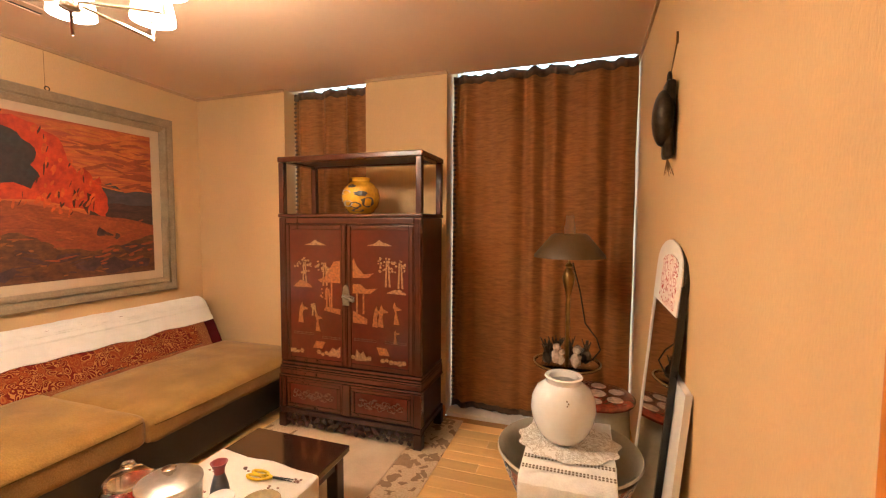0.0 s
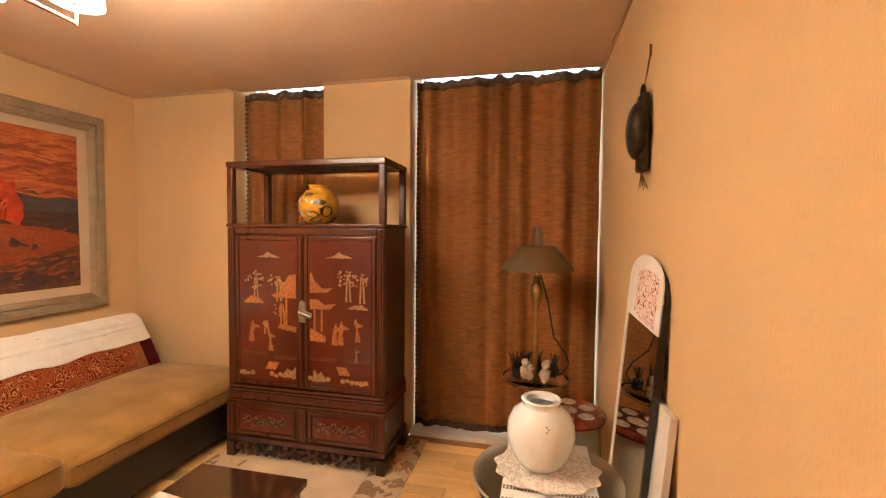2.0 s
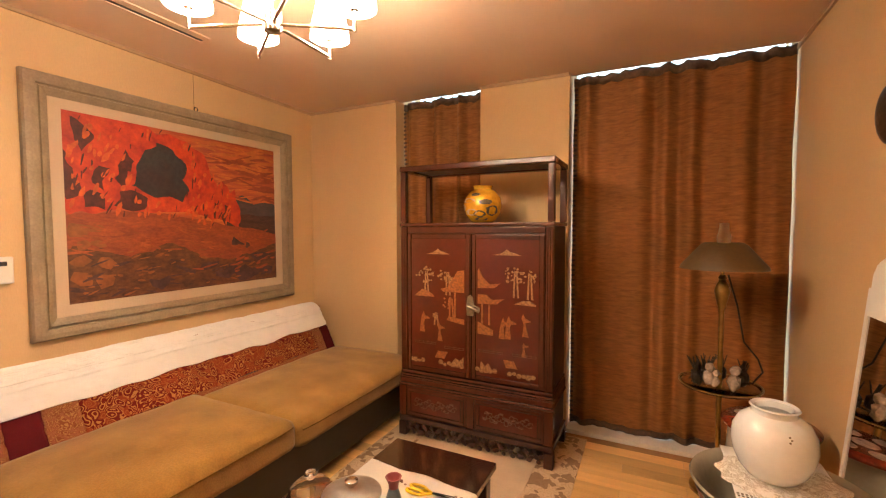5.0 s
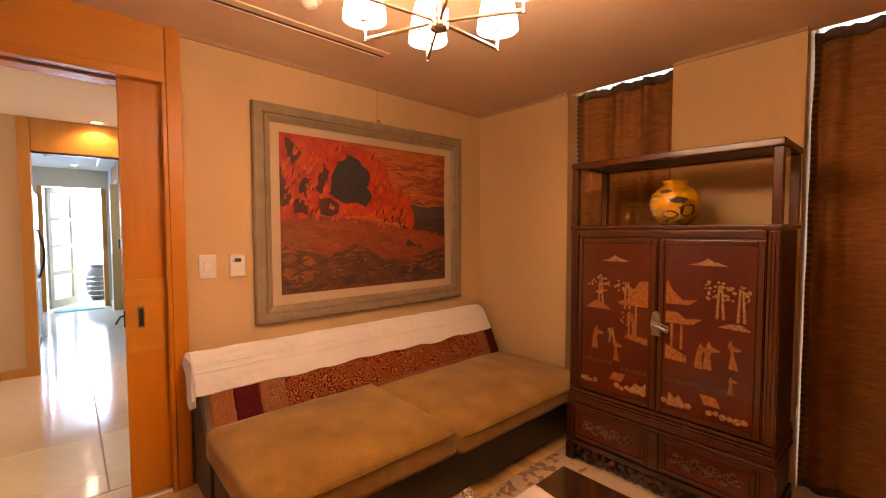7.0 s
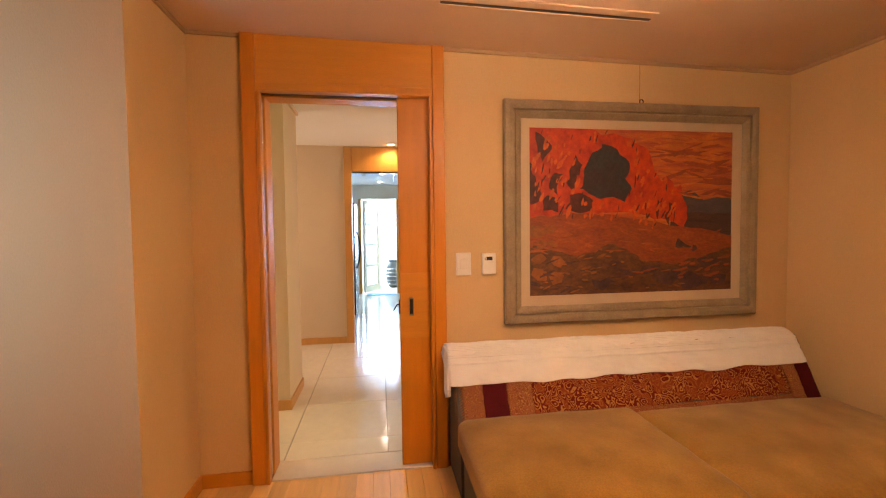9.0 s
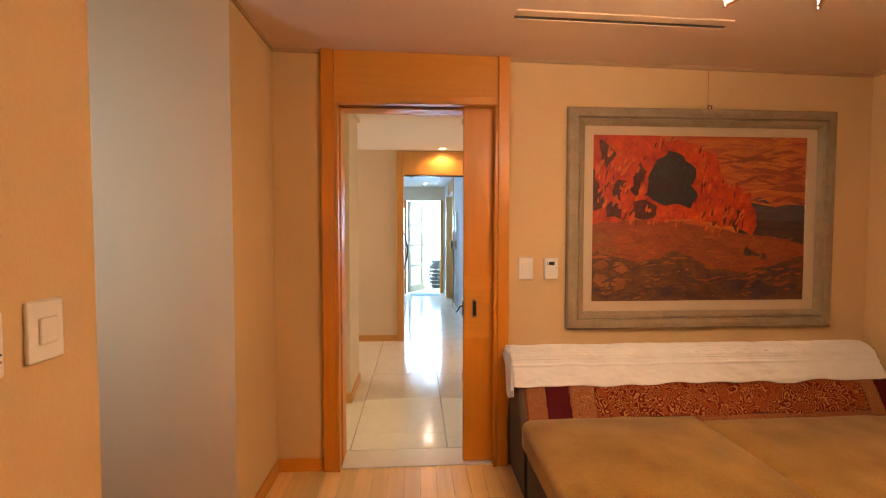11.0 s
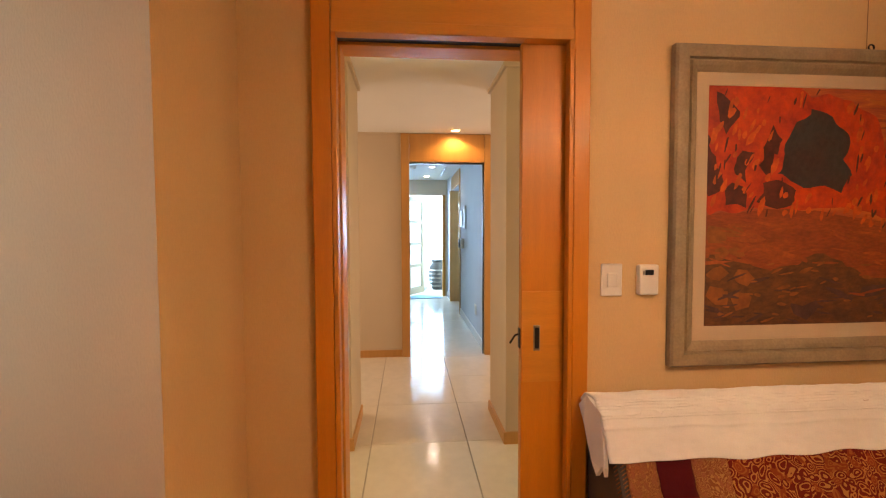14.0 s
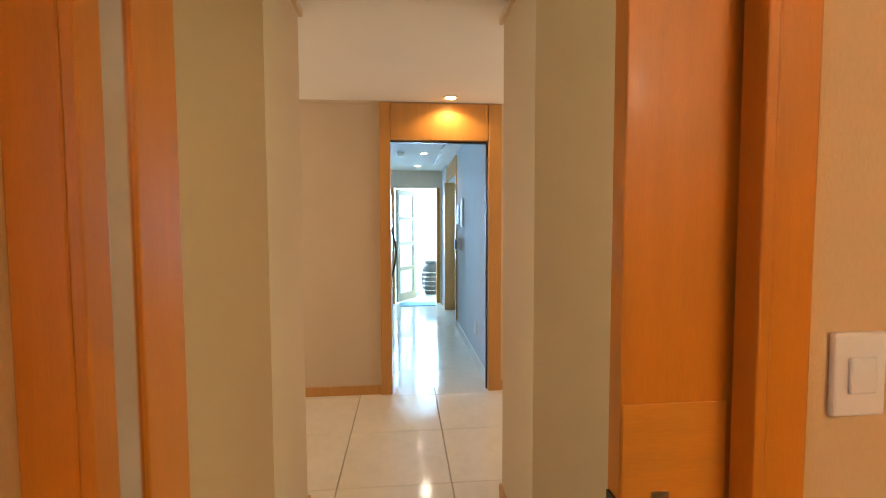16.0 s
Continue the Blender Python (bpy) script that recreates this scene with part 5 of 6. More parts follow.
# stepped waist mouldings, drawers, carved apron, feet
for z0, z1, g, rnd in ((0.408, 0.430, 0.003, 0.007), (0.394, 0.4075, 0.008, 0.005), (0.381, 0.3935, 0.012, 0.005), (0.350, 0.3805, 0.009, 0.004), (0.334, 0.3495, 0.018, 0.006)):
    block("waist_moulding", (CX0 - 0.5 * g, CX1 + 0.5 * g, CY0 - g, CY1, z0, z1), ROSEWOOD, "", cab, rnd)
GB = 0.018
for x in (CX0 - 0.008, -1.395, CX1 - 0.042):
    block("base_stile", (x, x + 0.050, CY0 - GB, CY0 + 0.029, 0.138, 0.333), ROSEWOOD, "", cab, 0.004)
for x0, x1 in ((CX0 + 0.043, -1.396), (-1.344, CX1 - 0.043)):
    dr = block("drawer", (x0, x1, CY0 - GB + 0.006, CY0 + 0.029, 0.140, 0.332), ROSEWOOD, "carved drawer front", cab, 0.003)
    for e in ((x0 + 0.012, x1 - 0.012, 0.300, 0.322), (x0 + 0.012, x1 - 0.012, 0.150, 0.172), (x0 + 0.012, x0 + 0.034, 0.1725, 0.2995), (x1 - 0.034, x1 - 0.012, 0.1725, 0.2995)):
        part("drawer_moulding", box(B(), e[0], e[1], CY0 - GB - 0.004, CY0 - GB + 0.0055, e[2], e[3], 0.004), ROSEWOOD, dr)
    part("drawer_panel", box(B(), x0 + 0.036, x1 - 0.036, CY0 - GB + 0.001, CY0 - GB + 0.0055, 0.174, 0.298, 0.001), LACQUER, dr)
    rng = random.Random(int(-x0 * 100))
    bm = B()
    for k in range(26):
        u, side = x0 + 0.07 + (x1 - x0 - 0.14) * k / 25, 1 if k % 2 else -1
        zz = 0.236 + 0.012 * math.sin(k * 0.9)
        curl = [(u + 0.013 * math.cos(q * 0.9), CY0 - GB - 0.0005, zz + side * (0.010 + 0.011 * math.sin(q * 0.9))) for q in range(5)]
        tube(bm, curl, 0.0024, 5)
        blob(bm, (u + rng.uniform(-0.004, 0.004), CY0 - GB, zz + rng.uniform(-0.022, 0.022)), rng.uniform(0.004, 0.009), 1, (1.5, 0.4, 0.8), 0.4)
    part("carving", bm, CARVE, dr, "scrolling carved relief", True)
for k, d in enumerate(((0.108, 0.136, 0.020), (0.100, 0.107, 0.012))):
    block("base_rail", (CX0 - 0.008, CX1 + 0.008, CY0 - d[2], CY1, d[0], d[1]), ROSEDARK, "", cab, 0.004)
for x in (CX0 - 0.010, CX1 - 0.042):
    for y in (CY0 - 0.022, CY1 - 0.05):
        block("foot", (x, x + 0.052, y, y + 0.052, Z0, 0.0995), ROSEDARK, "", cab, 0.005)
bm = B()
rng = random.Random(4)
for k in range(64):
    x = CX0 + 0.055 + (CX1 - CX0 - 0.11) * k / 63
    zz = 0.060 + 0.026 * math.sin(k * 1.7)
    blob(bm, (x, CY0 - 0.008, zz), rng.uniform(0.011, 0.017), 1, (1.2, 0.5, 1.0), 0.3)
    if k % 4 == 0:
        tube(bm, [(x, CY0 - 0.008, 0.099), (x + 0.012, CY0 - 0.010, 0.07), (x + 0.022, CY0 - 0.008, 0.045)], 0.005, 6)
part("carved_apron", bm, ROSEDARK, cab, "pierced dark carved apron", True)
block("bottom_board", (CX0 + 0.01, CX1 - 0.01, CY0 + 0.02, CY1 - 0.06, 0.085, 0.0995), ROSEDARK, "", cab)

# vase on the open shelf
vx, vy, vz = -1.355, 2.50, 1.362
vase = thing("yellow_vase", (vx, vy, vz), "round yellow-glazed vase with dark painted patches on the shelf", "vase")
VP = [(0.055, 0), (0.075, 0.01), (0.105, 0.05), (0.118, 0.10), (0.108, 0.15), (0.075, 0.19), (0.055, 0.20), (0.056, 0.215), (0.062, 0.222), (0.050, 0.222), (0.045, 0.20)]
part("body", lathe(B(), (vx, vy, vz), VP, 36), YELLOWGLAZE, vase, "", True)
for k, (a, z, ra, rz) in enumerate(((-110, 0.06, 0.045, 0.018), (-80, 0.05, 0.04, 0.02), (-62, 0.12, 0.04, 0.016), (-120, 0.13, 0.05, 0.014), (-40, 0.07, 0.04, 0.03), (-95, 0.165, 0.035, 0.010), (-150, 0.09, 0.04, 0.02), (-75, 0.02, 0.05, 0.010))):
    bm = B()
    vs = []
    for i in range(14):
        t = i * math.tau / 14
        zz = max(0.012, z + rz * math.sin(t) * (1 + 0.5 * noise.noise((k, i * 0.7, 0))))
        r = 0.0
        for (r0, z0), (r1, z1) in zip(VP, VP[1:]):
            if z0 <= zz <= z1 and z1 > z0:
                r = r0 + (r1 - r0) * (zz - z0) / (z1 - z0)
                break
        ang = radians(a) + ra / 0.11 * math.cos(t) * (1 + 0.4 * noise.noise((k, i * 0.9, 5)))
        vs.append(bm.verts.new((vx + (r + 0.0025) * math.cos(ang), vy + (r + 0.0025) * math.sin(ang), vz + zz)))
    bm.faces.new(vs)
    part("painted_patch", bm, BLACKGLAZE if k % 3 else IMARIWHITE, vase)

# ---- low table and what stands on it ----
TX0, TX1, TY0, TY1, TZ = -1.525, -1.015, 0.80, 1.78, 0.305
table = thing("low_table", (-1.27, 1.29, RT), "low dark polished wooden table partly covered by a cloth", "table")
block("tabletop", (TX0, TX1, TY0, TY1, TZ - 0.03, TZ), TABLETOP, "glossy dark top", table, 0.005)
for x in (TX0 + 0.02, TX1 - 0.075):
    for y in (TY0 + 0.02, TY1 - 0.075):
        block("leg", (x, x + 0.055, y, y + 0.055, RT + 0.004, TZ - 0.031), ROSEDARK, "", table, 0.004)
for y in (TY0 + 0.03, TY1 - 0.055):
    block("apron", (TX0 + 0.076, TX1 - 0.076, y, y + 0.022, TZ - 0.085, TZ - 0.031), ROSEDARK, "", table, 0.003)
for x in (TX0 + 0.03, TX1 - 0.052):
    block("apron", (x, x + 0.022, TY0 + 0.076, TY1 - 0.076, TZ - 0.085, TZ - 0.031), ROSEDARK, "", table, 0.003)
cloth = thing("table_cloth", (-1.25, 1.2, TZ), "white embroidered cloth rumpled over the low table", "tablecloth")
bm = B()
nx, ny = 56, 60
def cloth_at(i, j):
    s = -0.05 + 0.70 * i / nx
    y = 0.80 + (0.72 + 0.05 * noise.noise((i / nx * 3, 2, 2)) + 0.04 * (1 - i / nx)) * j / ny
    x, z = TX0 + 0.01 + s, TZ + 0.004
    over = x - (TX1 + 0.006)
    if over > 0:
        x, z = TX1 + 0.008 + 0.012 * (1 + noise.noise((y * 14, 0, 1))) * min(1, over * 12), z - over
    if s < 0:
        x, z = TX0 + 0.004 + s * 0.25, z + s * 0.8
    z += 0.004 * abs(noise.noise((x * 11, y * 11, 0))) + 0.003 * abs(noise.noise((x * 30, y * 24, 4)))
    return (x, y, z)
g = [[bm.verts.new(cloth_at(i, j)) for i in range(nx + 1)] for j in range(ny + 1)]
for j in range(ny):
    for i in range(nx):
        bm.faces.new((g[j][i], g[j][i + 1], g[j + 1][i + 1], g[j + 1][i]))
o = part("cloth", bm, LINEN, cloth, "", True)
o.modifiers.new("thickness", "SOLIDIFY").thickness = 0.0015
EMB = shader("rose_embroidery", (0.45, 0.27, 0.23), 0.9, vary=0.5, scale=60)
rng = random.Random(12)
for u, v in ((-1.42, 1.42), (-1.30, 1.47), (-1.12, 1.40), (-1.06, 1.47), (-1.36, 1.30)):
    bm = B()
    for k in range(6):
        blob(bm, (u + rng.uniform(-0.02, 0.02), v + rng.uniform(-0.01, 0.01), TZ + 0.008), 0.005, 1, (1.4, 1, 0.5))
    part("embroidered_sprig", bm, EMB, cloth)
CZ = TZ + 0.008
gx, gy = -1.435, 1.10
gj = thing("glass_jar", (gx, gy, CZ), "round glass jar of red sweets with a glass lid", "jar")
part("bowl", lathe(B(), (gx, gy, CZ), [(0.045, 0), (0.075, 0.02), (0.085, 0.07), (0.080, 0.125), (0.070, 0.14), (0.066, 0.14), (0.076, 0.12), (0.080, 0.07), (0.07, 0.024), (0.04, 0.008)], 32), GLASS, gj, "", True)
part("lid", lathe(B(), (gx, gy, CZ + 0.141), [(0.072, 0), (0.070, 0.012), (0.045, 0.034), (0.014, 0.040), (0.012, 0.048), (0.022, 0.056), (0.016, 0.066)], 28), GLASS, gj, "", True)
bm = B()
rng = random.Random(3)
for k in range(40):
    a, r = rng.uniform(0, math.tau), 0.058 * math.sqrt(rng.random())
    blob(bm, (gx + r * math.cos(a), gy + r * math.sin(a), CZ + rng.uniform(0.03, 0.105)), 0.013, 1)
part("sweets", bm, RED, gj, "red wrapped sweets", True)
px, py = -1.285, 1.125
pt = thing("metal_pot", (px, py, CZ), "dull aluminium lidded pot with a round knob", "pot")
part("body", lathe(B(), (px, py, CZ), [(0.082, 0), (0.090, 0.006), (0.092, 0.15), (0.095, 0.155)], 36), ALUMINIUM, pt, "", True)
part("lid", lathe(B(), (px, py, CZ + 0.156), [(0.097, 0), (0.096, 0.006), (0.085, 0.013), (0.045, 0.022), (0.012, 0.025)], 36), ALUMINIUM, pt, "", True)
part("knob", lathe(B(), (px, py, CZ + 0.181), [(0.010, 0), (0.010, 0.008), (0.021, 0.012), (0.022, 0.022), (0.014, 0.026)], 24), CHROME, pt, "", True)
bx, by = -1.195, 1.235
bv = thing("bud_vase", (bx, by, CZ), "slim blue-grey bud vase with a rose-coloured flared mouth", "vase")
neck = part("body", lathe(B(), (bx, by, CZ), [(0.025, 0), (0.032, 0.02), (0.034, 0.06), (0.026, 0.105), (0.016, 0.140)], 28), BLUEGLAZE, bv, "", True)
part("mouth", lathe(B(), (bx, by, CZ + 0.1402), [(0.016, 0), (0.018, 0.018), (0.028, 0.038), (0.024, 0.038), (0.012, 0.012)], 28), ROSEGLAZE, bv, "rose-coloured mouth", True)
cx, cy = -1.140, 1.185
cup = thing("lidded_cup", (cx, cy, CZ), "small white ribbed cup with a flat lid", "cup")
part("cup", lathe(B(), (cx, cy, CZ), [(0.032, 0), (0.038, 0.01), (0.040, 0.09)] , 28), PORCELAIN, cup, "", True)
for k in range(5):
    part("ring", lathe(B(), (cx, cy, CZ + 0.02 + 0.013 * k), [(0.0402, 0), (0.042, 0.002), (0.0402, 0.004)], 24), BLUEGLAZE, cup)
part("lid", lathe(B(), (cx, cy, CZ + 0.0905), [(0.043, 0), (0.043, 0.008), (0.036, 0.011)], 28), PORCELAIN, cup, "", True)
dish = thing("tan_dish", (-1.075, 1.29, CZ), "shallow tan glazed dish on the cloth", "dish")
part("dish", lathe(B(), (-1.075, 1.29, CZ), [(0.03, 0), (0.055, 0.012), (0.068, 0.03), (0.064, 0.03), (0.05, 0.015), (0.02, 0.008)], 28), shader("tan_glaze", (0.42, 0.30, 0.14), 0.3, vary=0.3, scale=20), dish, "", True)
sc = thing("scissors", (-1.19, 1.445, CZ), "yellow-handled scissors lying on the cloth", "scissors")
bm = B()
for dy in (-0.014, 0.016):
    pts = [(-1.225 + 0.036 * math.cos(k * math.tau / 16), 1.443 + dy + 0.013 * math.sin(k * math.tau / 16), CZ + 0.006) for k in range(17)]
    tube(bm, pts, 0.0055, 8)
    tube(bm, [(-1.19, 1.443 + dy, CZ + 0.006), (-1.16, 1.448, CZ + 0.006)], 0.006, 8)
part("handles", bm, YELLOW, sc, "yellow plastic handles", True)
bm = B()
for q in (-1, 1):
    prism(bm, [(-1.165, 1.446), (-1.162, 1.455), (-1.075, 1.460 + 0.004 * q), (-1.07, 1.456 + 0.004 * q)], lambda u, v, w: Vector((u, v, CZ + 0.005 + 0.0015 * q + w)), 0.0014)
part("blades", bm, DARK, sc, "dark steel blades")

# ---- by the east wall: basin, white jar, garden stool, lamp, mirror ----
ox, oy = -0.068, 1.60
stand = thing("basin_stand", (ox, oy, 0), "dark turned wooden stand under the basin", "stand")
block("top", (ox - 0.16, ox + 0.16, oy - 0.16, oy + 0.16, 0.32, 0.345), ROSEDARK, "", stand, 0.006)
for dx in (-0.14, 0.11):
    for dy in (-0.14, 0.11):
        block("leg", (ox + dx, ox + dx + 0.03, oy + dy, oy + dy + 0.03, 0.001, 0.319), ROSEDARK, "", stand, 0.004)
basin = thing("porcelain_basin", (ox, oy, 0.345), "wide pale grey glazed porcelain basin with patterned sides", "basin")
part("bowl", lathe(B(), (ox, oy, 0.346), [(0.12, 0), (0.13, 0.01), (0.17, 0.06), (0.205, 0.14), (0.222, 0.19), (0.236, 0.205), (0.232, 0.212), (0.213, 0.195), (0.195, 0.14), (0.16, 0.07), (0.11, 0.025)], 48), CELADON, basin, "", True)
BLUEPAT = paisley("painted_band_pattern", (0.46, 0.43, 0.36), (0.12, 0.14, 0.20), (0.34, 0.10, 0.05), 26)
bm = B()
rings = [[bm.verts.new((ox + r * math.cos(k * math.tau / 48), oy + r * math.sin(k * math.tau / 48), 0.346 + z)) for k in range(48)] for r, z in ((0.1765, 0.065), (0.2105, 0.14), (0.2245, 0.182))]
for a, b in zip(rings, rings[1:]):
    for k in range(48):
        bm.faces.new((a[k], a[(k + 1) % 48], b[(k + 1) % 48], b[k]))
part("painted_band", bm, BLUEPAT, basin, "painted scroll band", True)
board = thing("board", (ox, oy, 0.56), "flat wooden board laid across the basin", "board")
block("board", (ox - 0.125, ox + 0.13, oy - 0.24, oy + 0.17, 0.5585, 0.566), MAPLE_FLAT, "", board, 0.003)
runner = thing("lace_runner", (ox, oy, 0.57), "ivory openwork lace runner hanging over the basin's edge", "lace cloth")
LACEPAT = paisley("lace_openwork", (0.50, 0.44, 0.36), (0.86, 0.84, 0.79), (0.86, 0.84, 0.79), 95)
def sheet(name, pts, x0, x1, mat, parent, label="", amp=0.003, seed=0, scallop=0.0):
    bm = B()
    n, nx = len(pts), 40
    rows = []
    for j, (y, z) in enumerate(pts):
        rows.append([bm.verts.new((x0 + (x1 - x0) * i / nx + scallop * math.sin(j * 2.1) * (1 if i == nx else -1 if i == 0 else 0) + 0.006 * noise.noise((y * 9 + z * 9, i * 0.1, seed)),
                                   y + 0.006 * noise.noise((i * 0.2, j, seed)), z + amp * abs(noise.noise((i * 0.22, j * 0.4, seed))))) for i in range(nx + 1)])
    for a, b in zip(rows, rows[1:]):
        for i in range(nx):
            bm.faces.new((a[i], a[i + 1], b[i + 1], b[i]))
    ob = part(name, bm, mat, parent, label, True)
    ob.modifiers.new("thickness", "SOLIDIFY").thickness = 0.0012
    return ob
sheet("cloth", [(1.78, 0.5725), (1.72, 0.573), (1.64, 0.573), (1.56, 0.573), (1.48, 0.573), (1.41, 0.573), (1.365, 0.571), (1.345, 0.56), (1.338, 0.53), (1.335, 0.48), (1.333, 0.42)],
      ox - 0.132, ox + 0.142, LACE, runner, "", 0.003, 2)
for y in (1.465, 1.405):
    bm = B()
    for k in range(26):
        x = ox - 0.125 + 0.26 * k / 25
        for dy in (0.0, 0.012):
            box(bm, x - 0.003, x + 0.003, y + dy - 0.0035, y + dy + 0.0035, 0.5765, 0.5775)
    part("openwork_band", bm, LACEHOLE, runner, "row of open lace holes")
for z in (0.52, 0.47):
    bm = B()
    for k in range(26):
        x = ox - 0.125 + 0.26 * k / 25
        box(bm, x - 0.003, x + 0.003, 1.323, 1.3245, z - 0.004, z + 0.004)
    part("openwork_band", bm, LACEHOLE, runner, "row of open lace holes")
doily = thing("lace_doily", (ox, oy, 0.577), "ivory crocheted doily under the white jar", "doily")
bm = B()
c = bm.verts.new((ox, oy - 0.005, 0.581))
rr = [[bm.verts.new((ox + 1.08 * r * (1 + 0.045 * math.sin(k * 11 * math.tau / 96) * (r > 0.12)) * math.cos(k * math.tau / 96),
                     oy - 0.005 + 0.92 * r * (1 + 0.045 * math.sin(k * 11 * math.tau / 96) * (r > 0.12)) * math.sin(k * math.tau / 96),
                     0.580 + 0.002 * noise.noise((k * 0.3, r * 20, 0)))) for k in range(96)] for r in (0.06, 0.11, 0.15)]
for k in range(96):
    bm.faces.new((c, rr[0][k], rr[0][(k + 1) % 96]))
for a, b in zip(rr, rr[1:]):
    for k in range(96):
        bm.faces.new((a[k], b[k], b[(k + 1) % 96], a[(k + 1) % 96]))
o = part("doily", bm, LACEPAT, doily, "", False)
o.modifiers.new("thickness", "SOLIDIFY").thickness = 0.001
jx, jy, jz = -0.088, 1.61, 0.582
jar = thing("white_jar", (jx, jy, jz), "round ivory porcelain moon jar with a short rolled neck", "jar")
part("jar", lathe(B(), (jx, jy, jz), [(0.056, 0), (0.066, 0.006), (0.086, 0.032), (0.101, 0.068), (0.107, 0.105), (0.103, 0.142), (0.087, 0.174), (0.066, 0.189), (0.058, 0.194), (0.057, 0.204), (0.063, 0.213), (0.059, 0.217), (0.048, 0.213), (0.045, 0.195), (0.070, 0.165), (0.08, 0.12)], 48), PORCELAIN, jar, "", True)
bm = B()
for q, z in ((-80, 0.150), (-78, 0.158), (-81, 0.166)):
    a = radians(q)
    blob(bm, (jx + 0.0995 * math.cos(a), jy + 0.0995 * math.sin(a), jz + z), 0.003, 1)
part("age_marks", bm, LACEHOLE, jar, "tiny brown blemishes")
box1 = thing("cream_box", (-0.03, 1.17, 0), "cream fabric box with a gilt beaded handle", "box")
block("body", (-0.14, 0.09, 1.06, 1.28, 0.001, 0.47), LACE, "", box1, 0.02)
part("lid", cushion(B(), -0.15, 0.10, 1.05, 1.29, 0.47, 0.50, 0.012, 0.012, 8), LACE, box1, "", True)
bm = B()
for k in range(9):
    blob(bm, (0.055 + 0.002 * k, 1.235 - 0.004 * k, 0.512 + 0.010 * k), 0.007, 1)
part("gilt_beads", bm, BRASS, box1, "gilt beaded handle", True)

qx, qy = 0.038, 2.25
gs = thing("garden_stool", (qx, qy, 0), "drum-shaped porcelain stool with a red painted top", "stool")
part("drum", lathe(B(), (qx, qy, 0.001), [(0.125, 0), (0.135, 0.02), (0.15, 0.12), (0.158, 0.25), (0.15, 0.40), (0.145, 0.478)], 40), CELADON, gs, "pale glazed drum", True)
top = part("top", lathe(B(), (qx, qy, 0.480), [(0.160, 0), (0.172, 0.004), (0.174, 0.014), (0.166, 0.022), (0.13, 0.026)], 48), IMARI, gs, "iron-red glazed top", True)
for k in range(6):
    a = k * math.tau / 6 + 0.4
    mx, my, r = qx + (0.10 if k else 0.10) * math.cos(a), qy + 0.10 * math.sin(a), 0.036
    part("medallion", lathe(B(), (mx, my, 0.5062), [(r, 0), (r * 0.9, 0.0012)], 20), IMARIWHITE, top, "white painted medallion")
part("medallion", lathe(B(), (qx, qy, 0.5062), [(0.045, 0), (0.042, 0.0012)], 24), IMARIWHITE, top, "white painted medallion")

lx, ly = -0.108, 2.53
fl = thing("tray_floor_lamp", (lx, ly, 0), "brass floor lamp with olive shade and round glass tray", "lamp")
part("base", lathe(B(), (lx, ly, 0.001), [(0.12, 0), (0.12, 0.012), (0.06, 0.03), (0.015, 0.05)], 32), BRASS, fl, "", True)
part("pole", rod(B(), (lx, ly, 0.045), (lx, ly, 0.92), 0.011), BRASS, fl, "", True)
part("baluster", lathe(B(), (lx, ly, 0.92), [(0.011, 0), (0.018, 0.02), (0.03, 0.075), (0.034, 0.10), (0.024, 0.13), (0.013, 0.15), (0.02, 0.16), (0.012, 0.175)], 24), BRASS, fl, "bulbous brass baluster", True)
bm = B()
prof = [(0.188, 1.128), (0.184, 1.142), (0.098, 1.246), (0.080, 1.256), (0.076, 1.252), (0.094, 1.242), (0.180, 1.140), (0.184, 1.128)]
rings = [[bm.verts.new((lx + r * math.cos(k * math.tau / 40), ly + r * math.sin(k * math.tau / 40), z)) for k in range(40)] for r, z in prof]
for a, b in zip(rings, rings[1:] + rings[:1]):
    for k in range(40):
        bm.faces.new((a[k], a[(k + 1) % 40], b[(k + 1) % 40], b[k]))
shade = part("shade", bm, SHADECLOTH, fl, "olive metal shade", True)
bm = B()
for k in range(3):
    a = k * math.tau / 3
    rod(bm, (lx, ly, 1.235), (lx + 0.085 * math.cos(a), ly + 0.085 * math.sin(a), 1.246), 0.003)
rod(bm, (lx, ly, 1.09), (lx, ly, 1.26), 0.006)
part("shade_holder", bm, BRASS, shade)
part("chimney", lathe(B(), (lx, ly, 1.255), [(0.028, 0), (0.030, 0.03), (0.022, 0.06), (0.020, 0.095)], 24), FROST, fl, "frosted glass chimney", True)
part("tray", lathe(B(), (lx, ly, 0.538), [(0.16, 0), (0.176, 0.004), (0.178, 0.016), (0.172, 0.016), (0.165, 0.008)], 40), GLASS, fl, "round glass tray", True)
bm = B()
pts = [(lx + 0.177 * math.cos(k * math.tau / 40), ly + 0.177 * math.sin(k * math.tau / 40), 0.554) for k in range(41)]
part("tray_rim", tube(bm, pts, 0.004, 6), BRASS, fl, "thin brass rim", True)
bm = B()
tube(bm, [(lx + 0.02, ly - 0.02, 1.10), (lx + 0.06, ly - 0.03, 0.95), (lx + 0.09, ly - 0.03, 0.78), (lx + 0.15, ly - 0.02, 0.70), (lx + 0.17, ly - 0.02, 0.64), (lx + 0.13, ly - 0.03, 0.585), (lx + 0.05, ly - 0.05, 0.57)], 0.004, 8)
part("cord", bm, BRONZE, fl, "dark trailing cord", True)
fig = thing("figurine_group", (lx, ly - 0.08, 0.546), "cluster of dark bronze and pale ceramic ornaments on the tray", "ornaments")
rng = random.Random(8)
